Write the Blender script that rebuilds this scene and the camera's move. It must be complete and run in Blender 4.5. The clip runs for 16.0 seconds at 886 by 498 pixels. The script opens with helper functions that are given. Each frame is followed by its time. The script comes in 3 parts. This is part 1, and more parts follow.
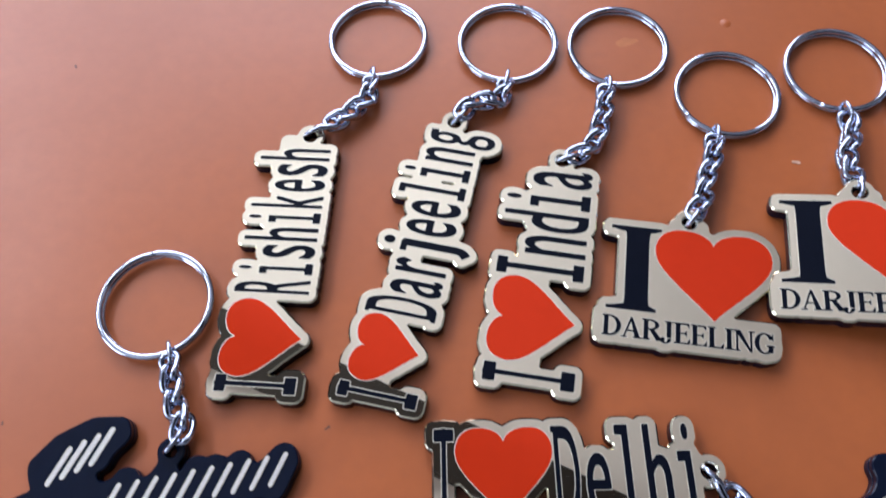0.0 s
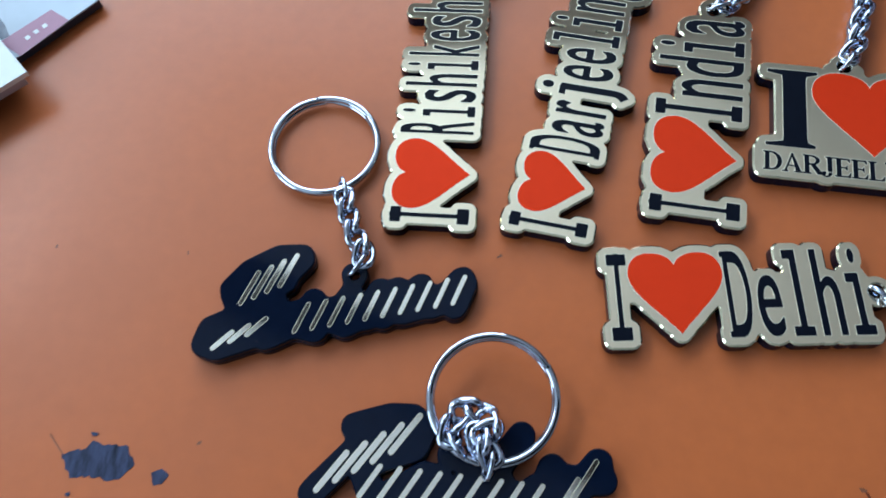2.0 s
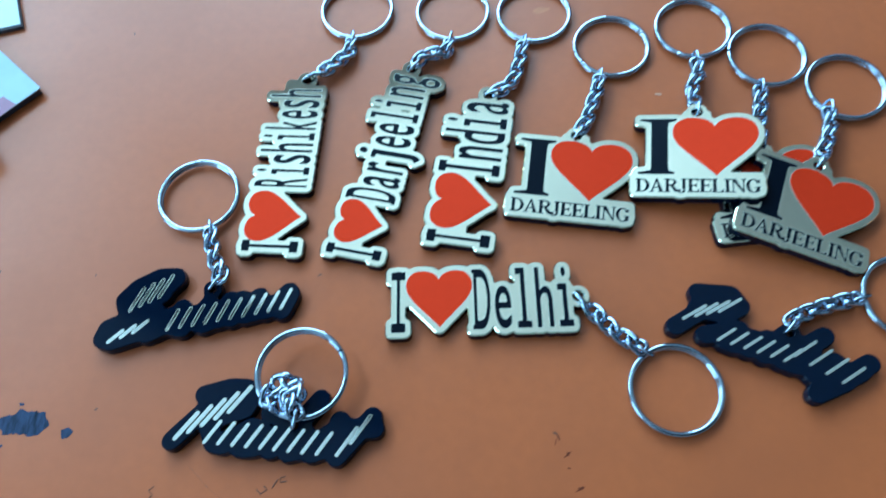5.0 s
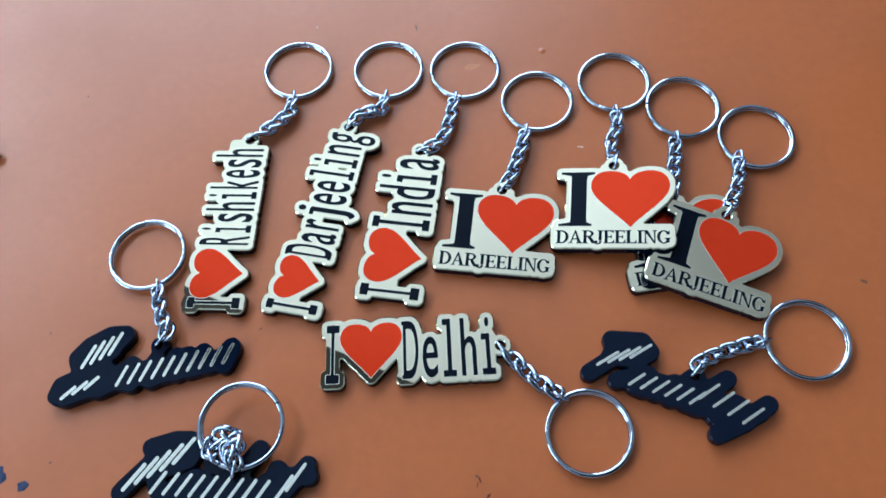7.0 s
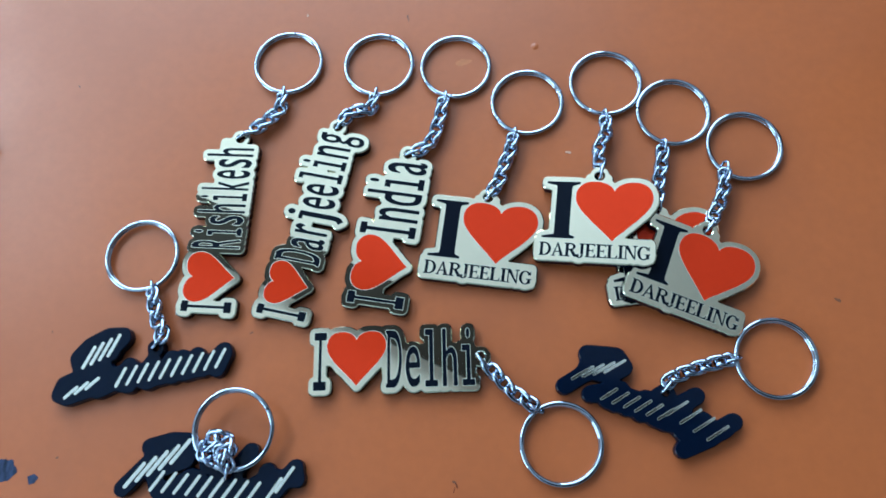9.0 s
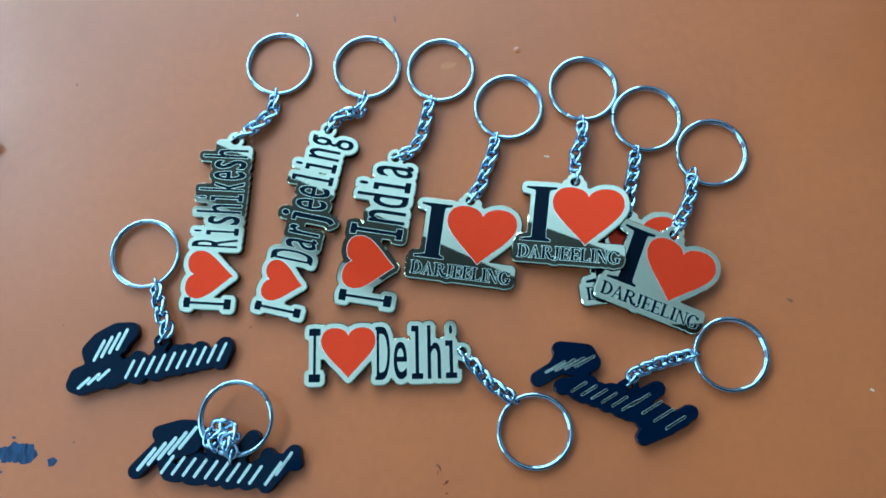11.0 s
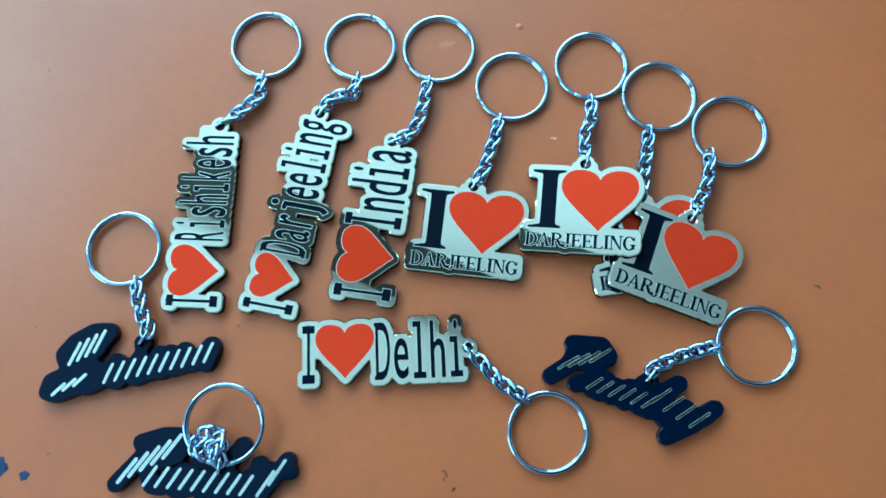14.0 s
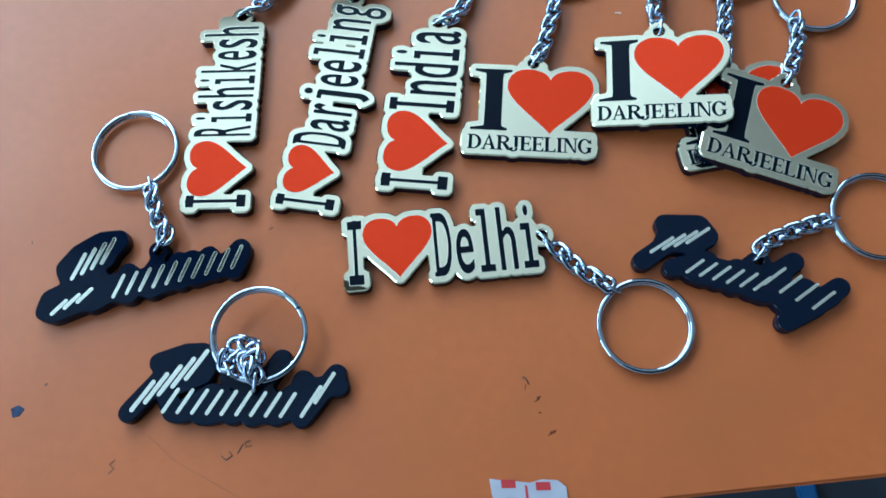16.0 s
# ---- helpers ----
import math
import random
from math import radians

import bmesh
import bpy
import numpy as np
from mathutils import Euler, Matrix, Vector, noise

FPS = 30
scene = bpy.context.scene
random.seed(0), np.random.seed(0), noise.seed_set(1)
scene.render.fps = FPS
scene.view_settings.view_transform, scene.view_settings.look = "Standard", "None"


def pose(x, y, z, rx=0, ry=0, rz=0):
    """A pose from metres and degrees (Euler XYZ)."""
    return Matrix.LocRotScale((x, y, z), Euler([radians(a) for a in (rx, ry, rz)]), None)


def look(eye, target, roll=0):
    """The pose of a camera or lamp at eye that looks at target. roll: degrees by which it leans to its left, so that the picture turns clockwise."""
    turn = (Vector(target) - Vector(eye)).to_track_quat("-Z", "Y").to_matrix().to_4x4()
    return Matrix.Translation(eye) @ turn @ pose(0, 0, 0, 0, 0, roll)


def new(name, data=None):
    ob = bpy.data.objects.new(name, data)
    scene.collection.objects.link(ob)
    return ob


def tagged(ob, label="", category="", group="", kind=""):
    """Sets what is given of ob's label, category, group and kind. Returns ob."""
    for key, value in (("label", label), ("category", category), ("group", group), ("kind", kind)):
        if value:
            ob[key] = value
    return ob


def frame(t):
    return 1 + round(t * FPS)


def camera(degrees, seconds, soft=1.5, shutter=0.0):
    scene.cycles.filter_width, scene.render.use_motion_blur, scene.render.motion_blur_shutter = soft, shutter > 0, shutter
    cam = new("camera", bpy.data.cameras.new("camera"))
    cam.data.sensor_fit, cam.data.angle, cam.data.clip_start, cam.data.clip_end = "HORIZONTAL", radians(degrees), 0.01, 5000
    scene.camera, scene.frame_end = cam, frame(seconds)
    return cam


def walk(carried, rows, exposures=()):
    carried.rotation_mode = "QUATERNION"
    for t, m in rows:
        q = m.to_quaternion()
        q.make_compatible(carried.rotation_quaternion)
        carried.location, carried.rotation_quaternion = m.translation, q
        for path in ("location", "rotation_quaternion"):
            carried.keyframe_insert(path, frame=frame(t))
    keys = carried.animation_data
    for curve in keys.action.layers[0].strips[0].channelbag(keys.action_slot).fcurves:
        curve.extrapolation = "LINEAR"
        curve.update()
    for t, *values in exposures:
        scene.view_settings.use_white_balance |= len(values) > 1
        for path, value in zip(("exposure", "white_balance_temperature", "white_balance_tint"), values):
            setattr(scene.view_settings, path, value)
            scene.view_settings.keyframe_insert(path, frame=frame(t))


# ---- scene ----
# The camera: seconds, eye, target, lean
LENS = 60.07
PATH = [
    (0, (0.0090, 0.0125, 0.1572), (0.0060, 0.0997, -0.0227), -3.93),
    (0.5, (0.0057, 0.0224, 0.1643), (0.0025, 0.1062, -0.0173), -3.63),
    (1, (0.0024, 0.0132, 0.1581), (-0.0011, 0.1029, -0.0206), -3.98),
    (1.5, (-0.0120, -0.0026, 0.1462), (-0.0189, 0.0786, -0.0365), -6.03),
    (2, (-0.0241, -0.0133, 0.1529), (-0.0320, 0.0641, -0.0313), -7.35),
    (2.5, (-0.0259, -0.0237, 0.1580), (-0.0346, 0.0555, -0.0254), -7.97),
    (3, (-0.0167, -0.0340, 0.1549), (-0.0247, 0.0450, -0.0287), -8.47),
    (3.5, (-0.0085, -0.0385, 0.1548), (-0.0160, 0.0389, -0.0295), -9.33),
    (4, (0.0019, -0.0375, 0.1583), (-0.0030, 0.0416, -0.0253), -6.95),
    (4.5, (0.0104, -0.0444, 0.1715), (0.0043, 0.0337, -0.0125), -6.96),
    (5, (0.0249, -0.0439, 0.2080), (0.0194, 0.0423, 0.0276), -5.97),
    (5.2, (0.0298, -0.0444, 0.2098), (0.0245, 0.0434, 0.0302), -5.88),
    (7.3, (0.0494, -0.0317, 0.2289), (0.0445, 0.0535, 0.0480), -7.02),
    (7.5, (0.0518, -0.0279, 0.2286), (0.0462, 0.0542, 0.0463), -7.56),
    (8, (0.0587, -0.0200, 0.2304), (0.0533, 0.0552, 0.0451), -7.60),
    (8.5, (0.0592, -0.0111, 0.2353), (0.0531, 0.0581, 0.0478), -7.88),
    (9, (0.0580, -0.0060, 0.2461), (0.0487, 0.0563, 0.0563), -10.86),
    (9.2, (0.0583, -0.0004, 0.2514), (0.0476, 0.0587, 0.0606), -12.48),
    (11.3, (0.0611, 0.0173, 0.2725), (0.0550, 0.0607, 0.0773), -10.15),
    (11.5, (0.0622, 0.0205, 0.2736), (0.0557, 0.0639, 0.0785), -10.50),
    (12, (0.0624, 0.0251, 0.2729), (0.0586, 0.0673, 0.0775), -7.37),
    (12.5, (0.0615, 0.0242, 0.2730), (0.0562, 0.0669, 0.0777), -9.31),
    (13, (0.0608, 0.0242, 0.2693), (0.0544, 0.0669, 0.0741), -10.93),
    (13.5, (0.0591, 0.0183, 0.2626), (0.0525, 0.0610, 0.0674), -11.39),
    (14, (0.0555, 0.0117, 0.2507), (0.0516, 0.0577, 0.0561), -8.03),
    (14.5, (0.0459, -0.0047, 0.2337), (0.0493, 0.0561, 0.0432), -1.54),
    (15, (0.0350, -0.0204, 0.2121), (0.0363, 0.0437, 0.0227), -4.05),
    (15.5, (0.0292, -0.0317, 0.2050), (0.0292, 0.0349, 0.0164), -5.44),
    (16, (0.0289, -0.0329, 0.2017), (0.0293, 0.0328, 0.0128), -5.70),
]

cam = camera(LENS, 16.0, soft=1.6, shutter=0.45)
EXPOSURES = [(0.0, 0.39, 6210, 20.9), (0.5, 0.44, 5990, 16.1), (1.0, 0.56, 5860, 7.2), (1.5, 0.44, 6150, 9.9), (2.0, 0.37, 5790, 2.0), (2.5, 0.36, 5530, -2.1), (3.0, 0.5, 5150, -8.8), (3.5, 0.59, 4680, -18.2), (4.0, 0.5, 4460, -20.4), (4.5, 0.56, 4580, -20.5), (5.0, 0.47, 4440, -20.0), (7.5, 0.4, 5510, -0.1), (8.0, 0.31, 5330, -1.3), (9.0, 0.45, 5110, -8.1), (11.5, 0.64, 4040, -28.7), (12.5, 0.63, 4000, -28.9), (14.0, 0.72, 4100, -29.0), (14.5, 0.72, 4270, -28.6), (15.0, 0.49, 5010, -11.9), (16.0, 0.5, 4990, -12.9)]
walk(cam, [(t, look(eye, target, roll)) for t, eye, target, roll in PATH], EXPOSURES)

# ---- light ----
MM = 0.001
world = bpy.data.worlds.new("sky")
scene.world = world
world.use_nodes = True
sky = world.node_tree.nodes.new("ShaderNodeTexSky")
sky.sky_type, sky.sun_disc, sky.sun_elevation, sky.sun_rotation = "NISHITA", False, radians(40), radians(-70)
world.node_tree.links.new(sky.outputs[0], world.node_tree.nodes["Background"].inputs[0])
world.node_tree.nodes["Background"].inputs[1].default_value = 0.10


def area_lamp(name, eye, target, sx, sy, power, color):
    data = bpy.data.lights.new(name, "AREA")
    data.shape, data.size, data.size_y, data.energy, data.color = "RECTANGLE", sx, sy, power, color
    ob = new(name, data)
    ob.matrix_world = look(eye, target)
    return ob


area_lamp("window_light", (-0.60, 1.97, 1.12), (-0.60, 0.0, 0.42), 2.16, 1.46, 53, (0.79, 0.89, 1.0))
area_lamp("side_window_light", (-2.17, -0.75, 0.95), (0.0, -0.55, 1.05), 1.26, 1.46, 24, (0.76, 0.88, 1.0))
# Fill lamp added for more overhead light; no such source is visible.
area_lamp("added_fill_light", (-1.72, 1.25, 1.90), (-1.72, 1.25, 0.0), 0.55, 1.25, 24, (0.84, 0.92, 1.0))


# ---- materials ----
def material(name, color, rough=0.5, metal=0.0, grain=0.08, scale=400.0, bump=0.0, bump_scale=900.0, coat=0.0, emit=0.0, spec=0.5, stain=0.0, stain_scale=14.0, stain_color=None, wear=0.2, stretch=None):
    m = bpy.data.materials.new(name)
    m.use_nodes = True
    nt = m.node_tree
    b = nt.nodes["Principled BSDF"]
    b.inputs["Metallic"].default_value = metal
    b.inputs["Specular IOR Level"].default_value = spec
    b.inputs["Coat Weight"].default_value = coat
    b.inputs["Coat Roughness"].default_value = 0.1
    tc = nt.nodes.new("ShaderNodeTexCoord")
    where = tc.outputs["Object"]
    if stretch:
        mp = nt.nodes.new("ShaderNodeMapping")
        mp.inputs["Scale"].default_value, mp.inputs["Rotation"].default_value = stretch[:3], (0, 0, radians(stretch[3]))
        nt.links.new(where, mp.inputs["Vector"])
        where = mp.outputs["Vector"]
    n1 = nt.nodes.new("ShaderNodeTexNoise")
    n1.inputs["Scale"].default_value = scale
    n1.inputs["Detail"].default_value = 4
    nt.links.new(where, n1.inputs["Vector"])
    mix = nt.nodes.new("ShaderNodeMix")
    mix.data_type = "RGBA"
    mix.inputs["A"].default_value = (*[c * (1 - grain) for c in color], 1)
    mix.inputs["B"].default_value = (*[min(1, c * (1 + grain)) for c in color], 1)
    nt.links.new(n1.outputs["Fac"], mix.inputs["Factor"])
    last = mix.outputs["Result"]
    n2 = nt.nodes.new("ShaderNodeTexNoise")
    n2.inputs["Scale"].default_value = stain_scale
    n2.inputs["Detail"].default_value = 5
    n2.inputs["Roughness"].default_value = 0.6
    nt.links.new(where, n2.inputs["Vector"])
    if stain:
        ramp = nt.nodes.new("ShaderNodeMapRange")
        ramp.inputs["From Min"].default_value, ramp.inputs["From Max"].default_value = 0.42, 0.72
        ramp.inputs["To Max"].default_value = stain
        nt.links.new(n2.outputs["Fac"], ramp.inputs["Value"])
        mix2 = nt.nodes.new("ShaderNodeMix")
        mix2.data_type = "RGBA"
        mix2.inputs["B"].default_value = (*(stain_color or [c * 0.6 for c in color]), 1)
        nt.links.new(ramp.outputs["Result"], mix2.inputs["Factor"])
        nt.links.new(last, mix2.inputs["A"])
        last = mix2.outputs["Result"]
    nt.links.new(last, b.inputs["Base Color"])
    r = nt.nodes.new("ShaderNodeMapRange")
    r.inputs["To Min"].default_value, r.inputs["To Max"].default_value = rough * (1 - wear), min(1, rough * (1 + wear))
    nt.links.new(n2.outputs["Fac"], r.inputs["Value"])
    nt.links.new(r.outputs["Result"], b.inputs["Roughness"])
    if bump:
        nb = nt.nodes.new("ShaderNodeTexNoise")
        nb.inputs["Scale"].default_value = bump_scale
        nb.inputs["Detail"].default_value = 3
        nt.links.new(where, nb.inputs["Vector"])
        bp = nt.nodes.new("ShaderNodeBump")
        bp.inputs["Strength"].default_value = bump
        bp.inputs["Distance"].default_value = 0.0002
        nt.links.new(nb.outputs["Fac"], bp.inputs["Height"])
        nt.links.new(bp.outputs["Normal"], b.inputs["Normal"])
    if emit:
        b.inputs["Emission Color"].default_value = (*color, 1)
        b.inputs["Emission Strength"].default_value = emit
    return m


LAMINATE = material("orange_laminate", (0.425, 0.110, 0.030), 0.38, grain=0.10, scale=300, bump=0.10, bump_scale=220, spec=0.45, wear=0.5, stain=0.8, stain_scale=15, stain_color=(0.36, 0.092, 0.025))
GOLD = material("gold_mirror", (0.94, 0.83, 0.63), 0.018, metal=1.0, grain=0.02, bump=0.012, bump_scale=45)
GOLD_EDGE = material("polished_gold_edge", (0.95, 0.87, 0.62), 0.16, metal=1.0, grain=0.05)
ETCH = material("etched_gold", (0.72, 0.66, 0.52), 0.45, metal=0.6)
BLACK = material("black_acrylic", (0.003, 0.006, 0.017), 0.06, grain=0.2, bump=0.012, bump_scale=60, spec=0.15)
INK = material("black_engraving", (0.003, 0.0045, 0.010), 0.36, grain=0.2, spec=0.07)
RED = material("red_enamel", (0.68, 0.040, 0.009), 0.14, metal=0.30, grain=0.05, bump=0.02, bump_scale=60, spec=0.14)
SILVERY = material("engraved_gold_stroke", (0.93, 0.91, 0.85), 0.07, metal=1.0, grain=0.06)
CHROME = material("chromed_steel", (0.48, 0.52, 0.63), 0.08, metal=1.0, grain=0.08, bump=0.05)
CHAIN_STEEL = material("dark_chromed_links", (0.42, 0.46, 0.58), 0.08, metal=1.0, grain=0.12, bump=0.08)
PAPER = material("white_card", (0.72, 0.75, 0.77), 0.6, grain=0.03)
PINK = material("mauve_print", (0.34, 0.16, 0.24), 0.5)
BLUEGREY = material("blue_grey_card", (0.40, 0.47, 0.56), 0.4, grain=0.06, scale=150, stain=0.3, stain_scale=60)
CARDBACK = material("dark_card_edge", (0.04, 0.035, 0.05), 0.6)
PLUM = material("plum_card", (0.05, 0.018, 0.035), 0.5, grain=0.1, scale=120)
NAVY_MOTTLED = material("mottled_dark_blue", (0.05, 0.07, 0.12), 0.4, grain=0.3, scale=300, stain=0.6, stain_scale=160, stain_color=(0.25, 0.30, 0.38))
REDPRINT = material("dark_red_print", (0.40, 0.025, 0.03), 0.5)
WORN = material("worn_dark_patch", (0.040, 0.050, 0.105), 0.6, spec=0.2, grain=0.5, scale=700, bump=1.0, bump_scale=500, stain=1.0, stain_scale=420, stain_color=(0.006, 0.008, 0.020), stretch=(1.0, 0.35, 1.0, -25))
NICK = material("brown_nick", (0.13, 0.030, 0.012), 0.7, grain=0.4, scale=900, spec=0.2)
PENCIL = material("brown_scratch", (0.165, 0.056, 0.025), 0.6, grain=0.3, scale=900)
CHIP = material("pale_chip", (0.62, 0.36, 0.24), 0.6)
SMUDGE = material("faint_smudge", (0.46, 0.135, 0.034), 0.4, grain=0.2, scale=500)
# Grey of the page block; on the white wrapper it carries painted shade.
GREY_SHADED_PAPER = material("grey_shaded_paper", (0.40, 0.36, 0.41), 0.5, grain=0.15, scale=200, bump=0.4, bump_scale=150)
WHITEWASH = material("white_ceiling_paint", (0.83, 0.83, 0.81), 0.8, grain=0.02, scale=20, stain=0.1, stain_scale=2)
WALLPAINT = material("grey_wall_paint", (0.30, 0.30, 0.30), 0.7, grain=0.03, scale=30, stain=0.1, stain_scale=2)
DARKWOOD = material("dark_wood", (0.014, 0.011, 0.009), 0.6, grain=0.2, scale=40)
FLOORING = material("dark_floor", (0.03, 0.032, 0.045), 0.5, grain=0.3, scale=30)
STEEL = material("painted_steel", (0.10, 0.10, 0.11), 0.5)
BLUE = material("blue_plastic", (0.03, 0.10, 0.26), 0.5, grain=0.08)
TUBE = material("fill_lamp_tube", (0.95, 0.97, 1.0), 0.5, emit=6.0)


# ---- mesh helpers ----
def mesh_of(name, verts, faces, mat, smooth=False):
    me = bpy.data.meshes.new(name)
    me.from_pydata([tuple(v) for v in verts], [], faces)
    me.materials.append(mat)
    if smooth:
        me.polygons.foreach_set("use_smooth", [True] * len(me.polygons))
    me.update()
    return me


def part(name, me, parent=None, label="", m=None, mat=None):
    """One mesh object under a thing. me: a mesh or a bmesh."""
    if isinstance(me, bmesh.types.BMesh):
        bm, me = me, bpy.data.meshes.new(name)
        bm.to_mesh(me)
        bm.free()
        me.materials.append(mat)
    ob = new(name, me)
    if parent is not None:
        ob.parent = parent
    if m is not None:
        ob.matrix_basis = m
    if label:
        ob["label"] = label
    return ob


def thing(name, label, category, m=None, group="", kind=""):
    ob = new(name)
    ob.empty_display_size = 0.01
    if m is not None:
        ob.matrix_basis = m
    return tagged(ob, label, category, group, kind)


def box(name, lo, hi, mat, parent=None, label="", bevel=0.0):
    bm = bmesh.new()
    bmesh.ops.create_cube(bm, size=1.0)
    for v in bm.verts:
        v.co = Vector([(lo[k] + hi[k]) / 2 + v.co[k] * (hi[k] - lo[k]) for k in range(3)])
    if bevel:
        bmesh.ops.bevel(bm, geom=list(bm.edges), offset=bevel, segments=2, affect="EDGES")
    return part(name, bm, parent, label, mat=mat)


def sweep(points, rad, segs=8, closed=False, flat=1.0):
    """A tube along points; flat widens it sideways."""
    pts = [Vector(p) for p in points]
    n = len(pts)
    verts, faces = [], []
    for k, p in enumerate(pts):
        a, b = (pts[k - 1], pts[(k + 1) % n]) if closed else (pts[max(k - 1, 0)], pts[min(k + 1, n - 1)])
        t = (b - a).normalized()
        side = t.cross(Vector((0, 0, 1)))
        side = side.normalized() if side.length > 1e-4 else Vector((1, 0, 0))
        up = side.cross(t)
        for s in range(segs):
            w = 2 * math.pi * s / segs
            verts.append(p + side * (rad * flat * math.cos(w)) + up * (rad * math.sin(w)))
    for k in range(n if closed else n - 1):
        for s in range(segs):
            a, b = k * segs, ((k + 1) % n) * segs
            faces.append((a + s, a + (s + 1) % segs, b + (s + 1) % segs, b + s))
    if not closed:
        faces.append(tuple(range(segs)))
        faces.append(tuple(reversed(range((n - 1) * segs, n * segs))))
    return verts, faces


# ---- outlines: shapes drawn into a fine grid, widened by a margin and traced ----
class Sheet:
    """A grid in millimetres over a rectangle; True where a shape lies."""

    def __init__(self, x0, y0, x1, y1, h=0.12):
        self.h = h
        self.xs = np.arange(x0, x1, h)
        self.ys = np.arange(y0, y1, h)
        self.X, self.Y = np.meshgrid(self.xs, self.ys)
        self.on = np.zeros(self.X.shape, bool)

    def rect(self, x0, y0, x1, y1):
        self.on |= (self.X >= x0) & (self.X <= x1) & (self.Y >= y0) & (self.Y <= y1)
        return self

    def rod(self, x0, y0, x1, y1, r):
        dx, dy = x1 - x0, y1 - y0
        q = np.clip(((self.X - x0) * dx + (self.Y - y0) * dy) / max(dx * dx + dy * dy, 1e-9), 0, 1)
        self.on |= np.hypot(self.X - x0 - q * dx, self.Y - y0 - q * dy) <= r
        return self

    def bowl(self, cx, cy, rx, ry, tx, ty, start, end):
        """Part of an oval stroke, tx thick at its sides and ty at top and foot; angles in degrees."""
        u, v = self.X - cx, self.Y - cy
        q = (np.degrees(np.arctan2(v, u)) - start) % 360
        self.on |= (np.hypot(u / rx, v / ry) <= 1) & (np.hypot(u / (rx - tx), v / (ry - ty)) >= 1) & (q <= end - start)
        return self

    def polygon(self, pts):
        inside = np.zeros(self.on.shape, bool)
        for (xa, ya), (xb, yb) in zip(pts, pts[1:] + pts[:1]):
            if ya != yb:
                cut = ((ya > self.Y) != (yb > self.Y)) & (self.X < (xb - xa) * (self.Y - ya) / (yb - ya) + xa)
                inside ^= cut
        self.on |= inside
        return self

    def triangles(self, tris):
        for a, b, c in tris:
            i0, i1 = np.searchsorted(self.xs, [min(a[0], b[0], c[0]), max(a[0], b[0], c[0])])
            j0, j1 = np.searchsorted(self.ys, [min(a[1], b[1], c[1]), max(a[1], b[1], c[1])])
            X, Y = self.X[j0:j1, i0:i1], self.Y[j0:j1, i0:i1]
            s = [(q[0] - p[0]) * (Y - p[1]) - (q[1] - p[1]) * (X - p[0]) for p, q in ((a, b), (b, c), (c, a))]
            self.on[j0:j1, i0:i1] |= ((s[0] >= 0) & (s[1] >= 0) & (s[2] >= 0)) | ((s[0] <= 0) & (s[1] <= 0) & (s[2] <= 0))
        return self

    def fill(self):
        """Closes all gaps that do not reach the sheet's border."""
        out = np.zeros(self.on.shape, bool)
        out[0] = out[-1] = out[:, 0] = out[:, -1] = True
        while True:
            more = out.copy()
            more[1:] |= out[:-1]
            more[:-1] |= out[1:]
            more[:, 1:] |= out[:, :-1]
            more[:, :-1] |= out[:, 1:]
            more &= ~self.on
            if (more == out).all():
                break
            out = more
        self.on = ~out
        return self

    def distance(self, reach):
        n = int(reach / self.h) + 3
        big = (4.0 * n) ** 2
        row = np.where(self.on, 0.0, big)
        best = row.copy()
        for k in range(1, n + 1):
            best[:, k:] = np.minimum(best[:, k:], row[:, :-k] + k * k)
            best[:, :-k] = np.minimum(best[:, :-k], row[:, k:] + k * k)
        out = best.copy()
        for k in range(1, n + 1):
            out[k:] = np.minimum(out[k:], best[:-k] + k * k)
            out[:-k] = np.minimum(out[:-k], best[k:] + k * k)
        return np.sqrt(out) * self.h

    def trace(self, margin, holes=(), smooth=3, tol=0.012):
        """Closed loops round the shapes widened by margin; holes: discs x, y, r that are cut out."""
        f = margin + 0.5 * self.h - self.distance(margin + 4 * self.h)
        for x, y, r in holes:
            f = np.minimum(f, np.hypot(self.X - x, self.Y - y) - r)
        s = f > 0
        ny, nx = s.shape
        code = s[:-1, :-1] * 1 + s[:-1, 1:] * 2 + s[1:, 1:] * 4 + s[1:, :-1] * 8
        table = {1: [(3, 0)], 2: [(0, 1)], 3: [(3, 1)], 4: [(1, 2)], 5: [(3, 0), (1, 2)], 6: [(0, 2)], 7: [(3, 2)], 8: [(2, 3)], 9: [(2, 0)], 10: [(0, 1), (2, 3)], 11: [(2, 1)], 12: [(1, 3)], 13: [(1, 0)], 14: [(0, 3)]}
        nxt = {}
        for j, i in zip(*np.nonzero((code > 0) & (code < 15))):
            keys = ((0, j, i), (1, j, i + 1), (0, j + 1, i), (1, j, i))
            for a, b in table[int(code[j, i])]:
                nxt[keys[a]] = keys[b]

        def place(key):
            d, j, i = key
            jj, ii = (j, i + 1) if d == 0 else (j + 1, i)
            q = f[j, i] / (f[j, i] - f[jj, ii])
            return (self.xs[i] + (self.xs[ii] - self.xs[i]) * q, self.ys[j] + (self.ys[jj] - self.ys[j]) * q)

        loops = []
